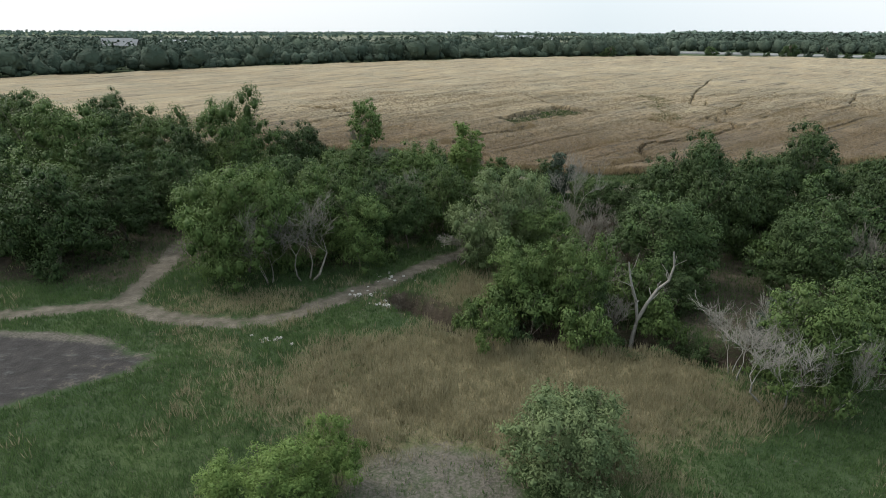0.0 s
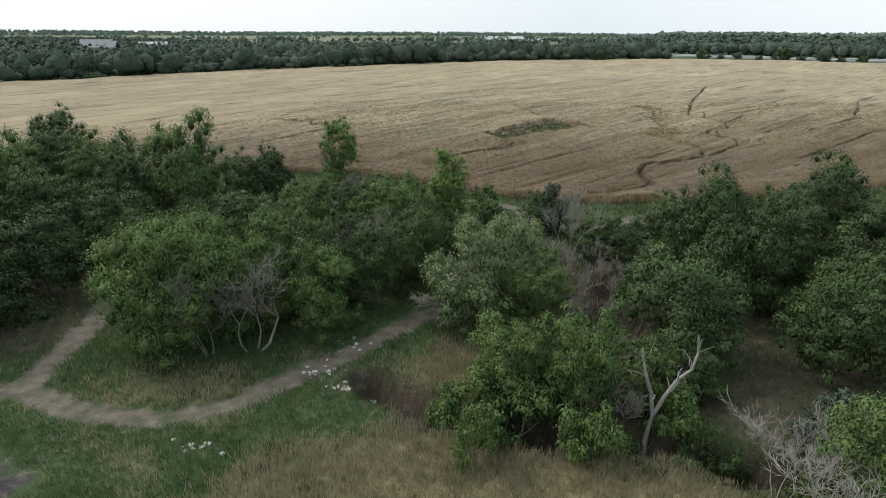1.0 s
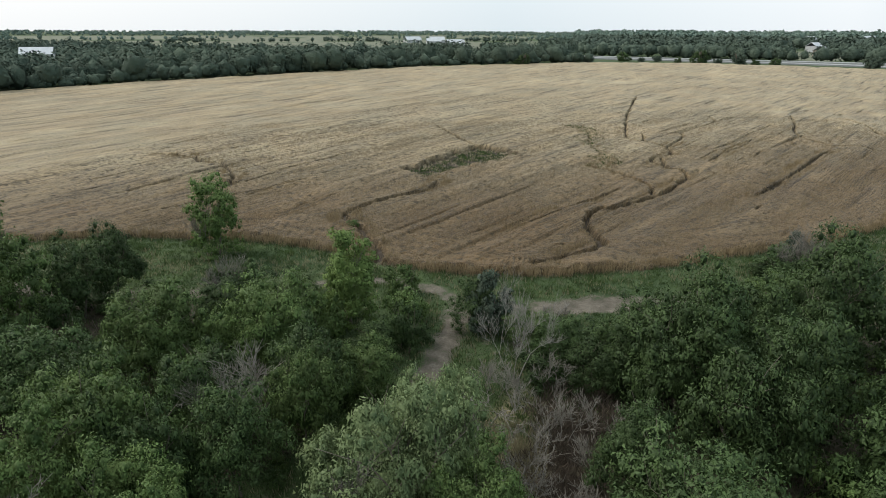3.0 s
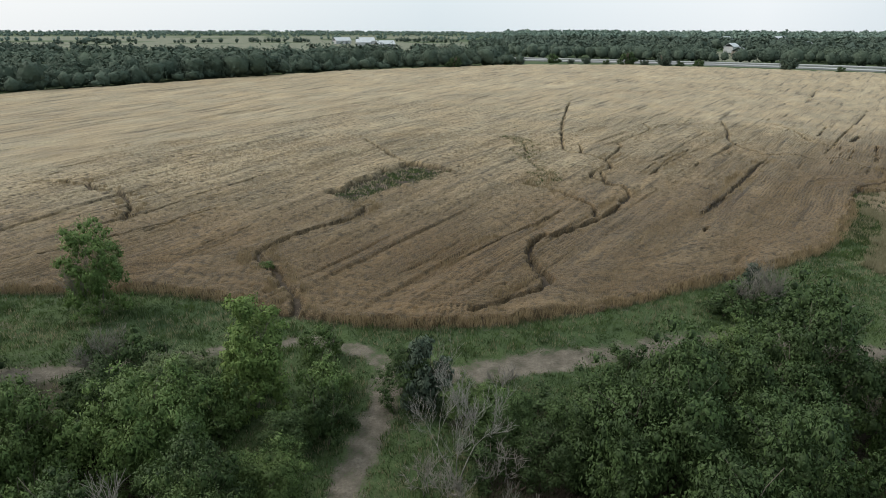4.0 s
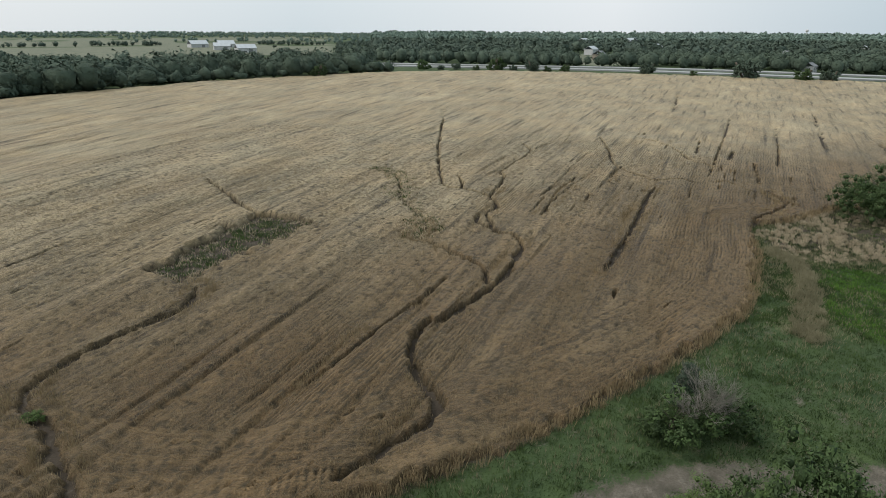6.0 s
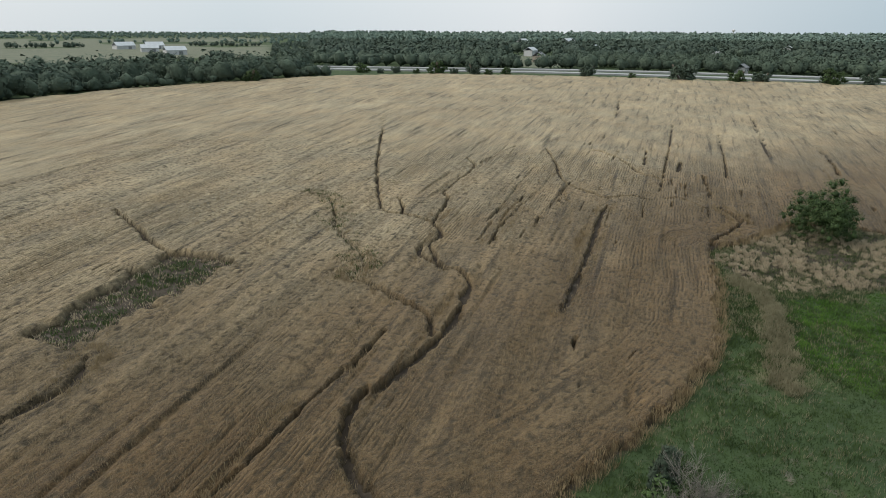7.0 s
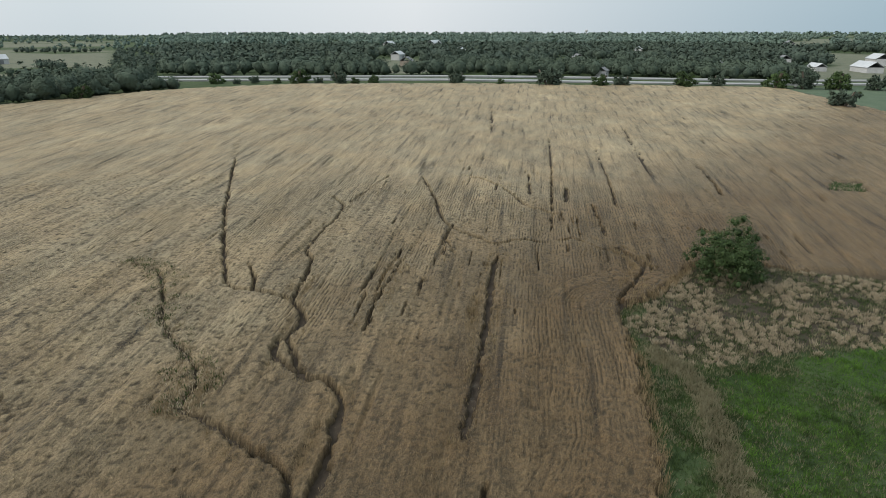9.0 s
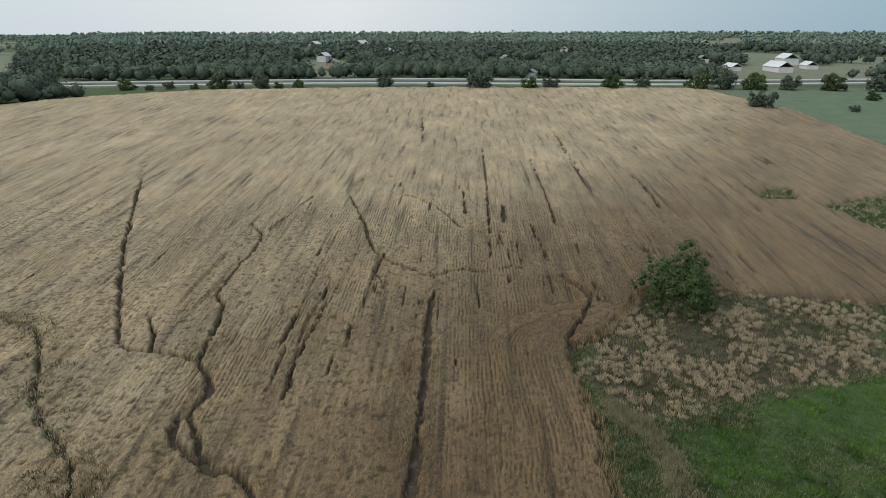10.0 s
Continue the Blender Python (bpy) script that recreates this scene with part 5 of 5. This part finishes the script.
far_crowns("thicket", x, y, RNG.uniform(3.5, 7.5, len(x)), RNG.uniform(2.6, 4.2, len(x)), 70, 0.6, "dense thicket along the rim of the woods")
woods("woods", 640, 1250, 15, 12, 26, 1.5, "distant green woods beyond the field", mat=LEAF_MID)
# the haze out here is only the paler, bluer leaf colour
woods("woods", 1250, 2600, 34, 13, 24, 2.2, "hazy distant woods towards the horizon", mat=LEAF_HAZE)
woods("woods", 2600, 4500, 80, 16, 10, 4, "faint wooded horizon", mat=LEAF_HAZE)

# ---------------------------------------------------------------- buildings
WALL_WHITE = plain("white_siding", (0.42, 0.42, 0.41), (0.54, 0.54, 0.53), 0.3)
WALL_TAN = plain("tan_brick", (0.30, 0.25, 0.20), (0.40, 0.34, 0.28), 0.5)
ROOF_GREY = plain("grey_roof", (0.16, 0.165, 0.17), (0.24, 0.245, 0.25), 0.4)
ROOF_METAL = plain("white_metal_roof", (0.40, 0.42, 0.43), (0.52, 0.54, 0.55), 0.2, 0.6)
GLASS = Mat("window_glass", 0.1).colour((0.03, 0.035, 0.04)).m


def box_mesh(name, w, d, h, mat, z0=0.0):
    bm = bmesh.new()
    bmesh.ops.create_cube(bm, size=1.0, matrix=Matrix.Translation((0, 0, z0 + h / 2)) @ Matrix.Diagonal((w, d, h, 1)))
    me = bpy.data.meshes.new(name)
    bm.to_mesh(me)
    bm.free()
    me.materials.append(mat)
    return me


def house(x, y, w, d, h, turn, wall, roof, label, category="house", pitch=0.35):
    top = tagged(new("house" if category == "house" else "shed"), label, category)
    part("wall", box_mesh("wall", w, d, h + 1, wall, -1), top)
    e, r = 0.5, d * pitch
    V = [(-w / 2 - e, -d / 2 - e, h), (w / 2 + e, -d / 2 - e, h), (w / 2 + e, 0, h + r), (-w / 2 - e, 0, h + r), (-w / 2 - e, d / 2 + e, h), (w / 2 + e, d / 2 + e, h)]
    V += [(a, b, c - 0.3) for a, b, c in V]
    me = bpy.data.meshes.new("roof")
    me.from_pydata(V, [], [(0, 1, 2, 3), (3, 2, 5, 4), (7, 6, 9, 8), (8, 9, 10, 11), (0, 6, 7, 1), (4, 5, 11, 10), (0, 3, 9, 6), (3, 4, 10, 9), (1, 7, 8, 2), (2, 8, 11, 5)])
    me.update()
    me.materials.append(roof)
    part("roof", me, top)
    if category == "shed":
        door = part("door", box_mesh("door", min(4.5, w * 0.3), 0.14, h * 0.75, ROOF_GREY), top)
        door.location = (w * 0.2, -d / 2, 0)
    n = 0 if category == "shed" else max(2, int(w / 5))
    for i in range(n):
        for s in (-1, 1):
            win = part("window", box_mesh("window", 1.3, 0.1, 1.2, GLASS, h * 0.45), top)
            win.location = (-w / 2 + (i + 0.5) * w / n, s * d / 2, 0)
    top.matrix_world = pose(x, y, float(land(np.array([x]), np.array([y]))[0]), 0, 0, turn)
    return top


for x, y, w, d, h, a, k in [(667, 248, 30, 13, 4.5, 40, 1), (790, 272, 26, 14, 6.5, 35, 1), (648, 281, 18, 9, 3.5, 45, 1), (631, 315, 12, 9, 5, 40, 1), (674, 319, 14, 10, 7, 40, 0), (732, 238, 22, 10, 3.5, 30, 1), (605, 318, 18, 9, 3.5, 45, 1),
                            (590, 340, 10, 8, 4, 20, 0), (770, 1048, 26, 14, 7, 30, 1), (872, 1038, 46, 18, 6, 30, 1), (397, 534, 14, 10, 5, 40, 2), (493, 488, 16, 10, 5, 30, 2), (561, 469, 15, 10, 5, 50, 2), (1196, 507, 22, 14, 8, 30, 0),
                            (-278, 561, 24, 14, 4.5, 20, 3), (-247, 504, 24, 13, 4.5, 10, 3), (-196, 477, 18, 12, 5, 15, 1), (136, 1070, 24, 14, 5, 10, 1), (98, 1077, 26, 14, 5, 20, 1), (116, 945, 20, 12, 5, 0, 1), (130, 840, 22, 12, 5, 10, 1),
                            (425, 347, 9, 7, 4.5, 20, 0), (470, 640, 16, 10, 6, 30, 1), (620, 700, 18, 11, 6, 30, 1), (820, 560, 16, 10, 6, 30, 1)]:
    house(x, y, w, d, h, a, (WALL_WHITE, WALL_WHITE, WALL_TAN, WALL_TAN)[k], (ROOF_GREY, ROOF_METAL, ROOF_GREY, ROOF_GREY)[k],
          ("white house with a grey roof among trees", "white metal-roofed farm shed", "tan brick house with a grey roof", "long brick house with a grey roof")[k], ("house", "shed", "house", "house")[k])

# water tower on the horizon
tower = tagged(new("water_tower"), "slender white water tower on the horizon", "water tower")
bm = bmesh.new()
bmesh.ops.create_cone(bm, cap_ends=True, segments=16, radius1=3.2, radius2=2.2, depth=34, matrix=Matrix.Translation((0, 0, 17)))
me = bpy.data.meshes.new("column"); bm.to_mesh(me); bm.free(); me.materials.append(WALL_WHITE)
part("column", me, tower)
bm = bmesh.new()
bmesh.ops.create_uvsphere(bm, u_segments=20, v_segments=12, radius=8.5, matrix=Matrix.Translation((0, 0, 39)) @ Matrix.Diagonal((1, 1, 0.75, 1)))
me = bpy.data.meshes.new("tank"); bm.to_mesh(me); bm.free(); me.materials.append(WALL_WHITE)
part("tank", me, tower)
az = radians(53.25)
tower.matrix_world = pose(2500 * math.sin(az), 2500 * math.cos(az), float(land(np.array([2500 * math.sin(az)]), np.array([2500 * math.cos(az)]))[0]))
tower.scale = (0.62, 0.62, 0.62)

# small white board at the corner of the pasture
board = tagged(new("sign_board"), "small plain white sign board on a post", "sign")
part("post", box_mesh("post", 0.15, 0.15, 2.2, BARK), board)
part("panel", box_mesh("panel", 1.6, 0.08, 1.5, WALL_WHITE, 1.4), board)
board.matrix_world = pose(456, 228, float(land(np.array([456.0]), np.array([228.0]))[0]), 0, 0, -55)

# the prototypes have served
for p in AWAY:
    for o in (*p.children_recursive, p):
        bpy.data.objects.remove(o)
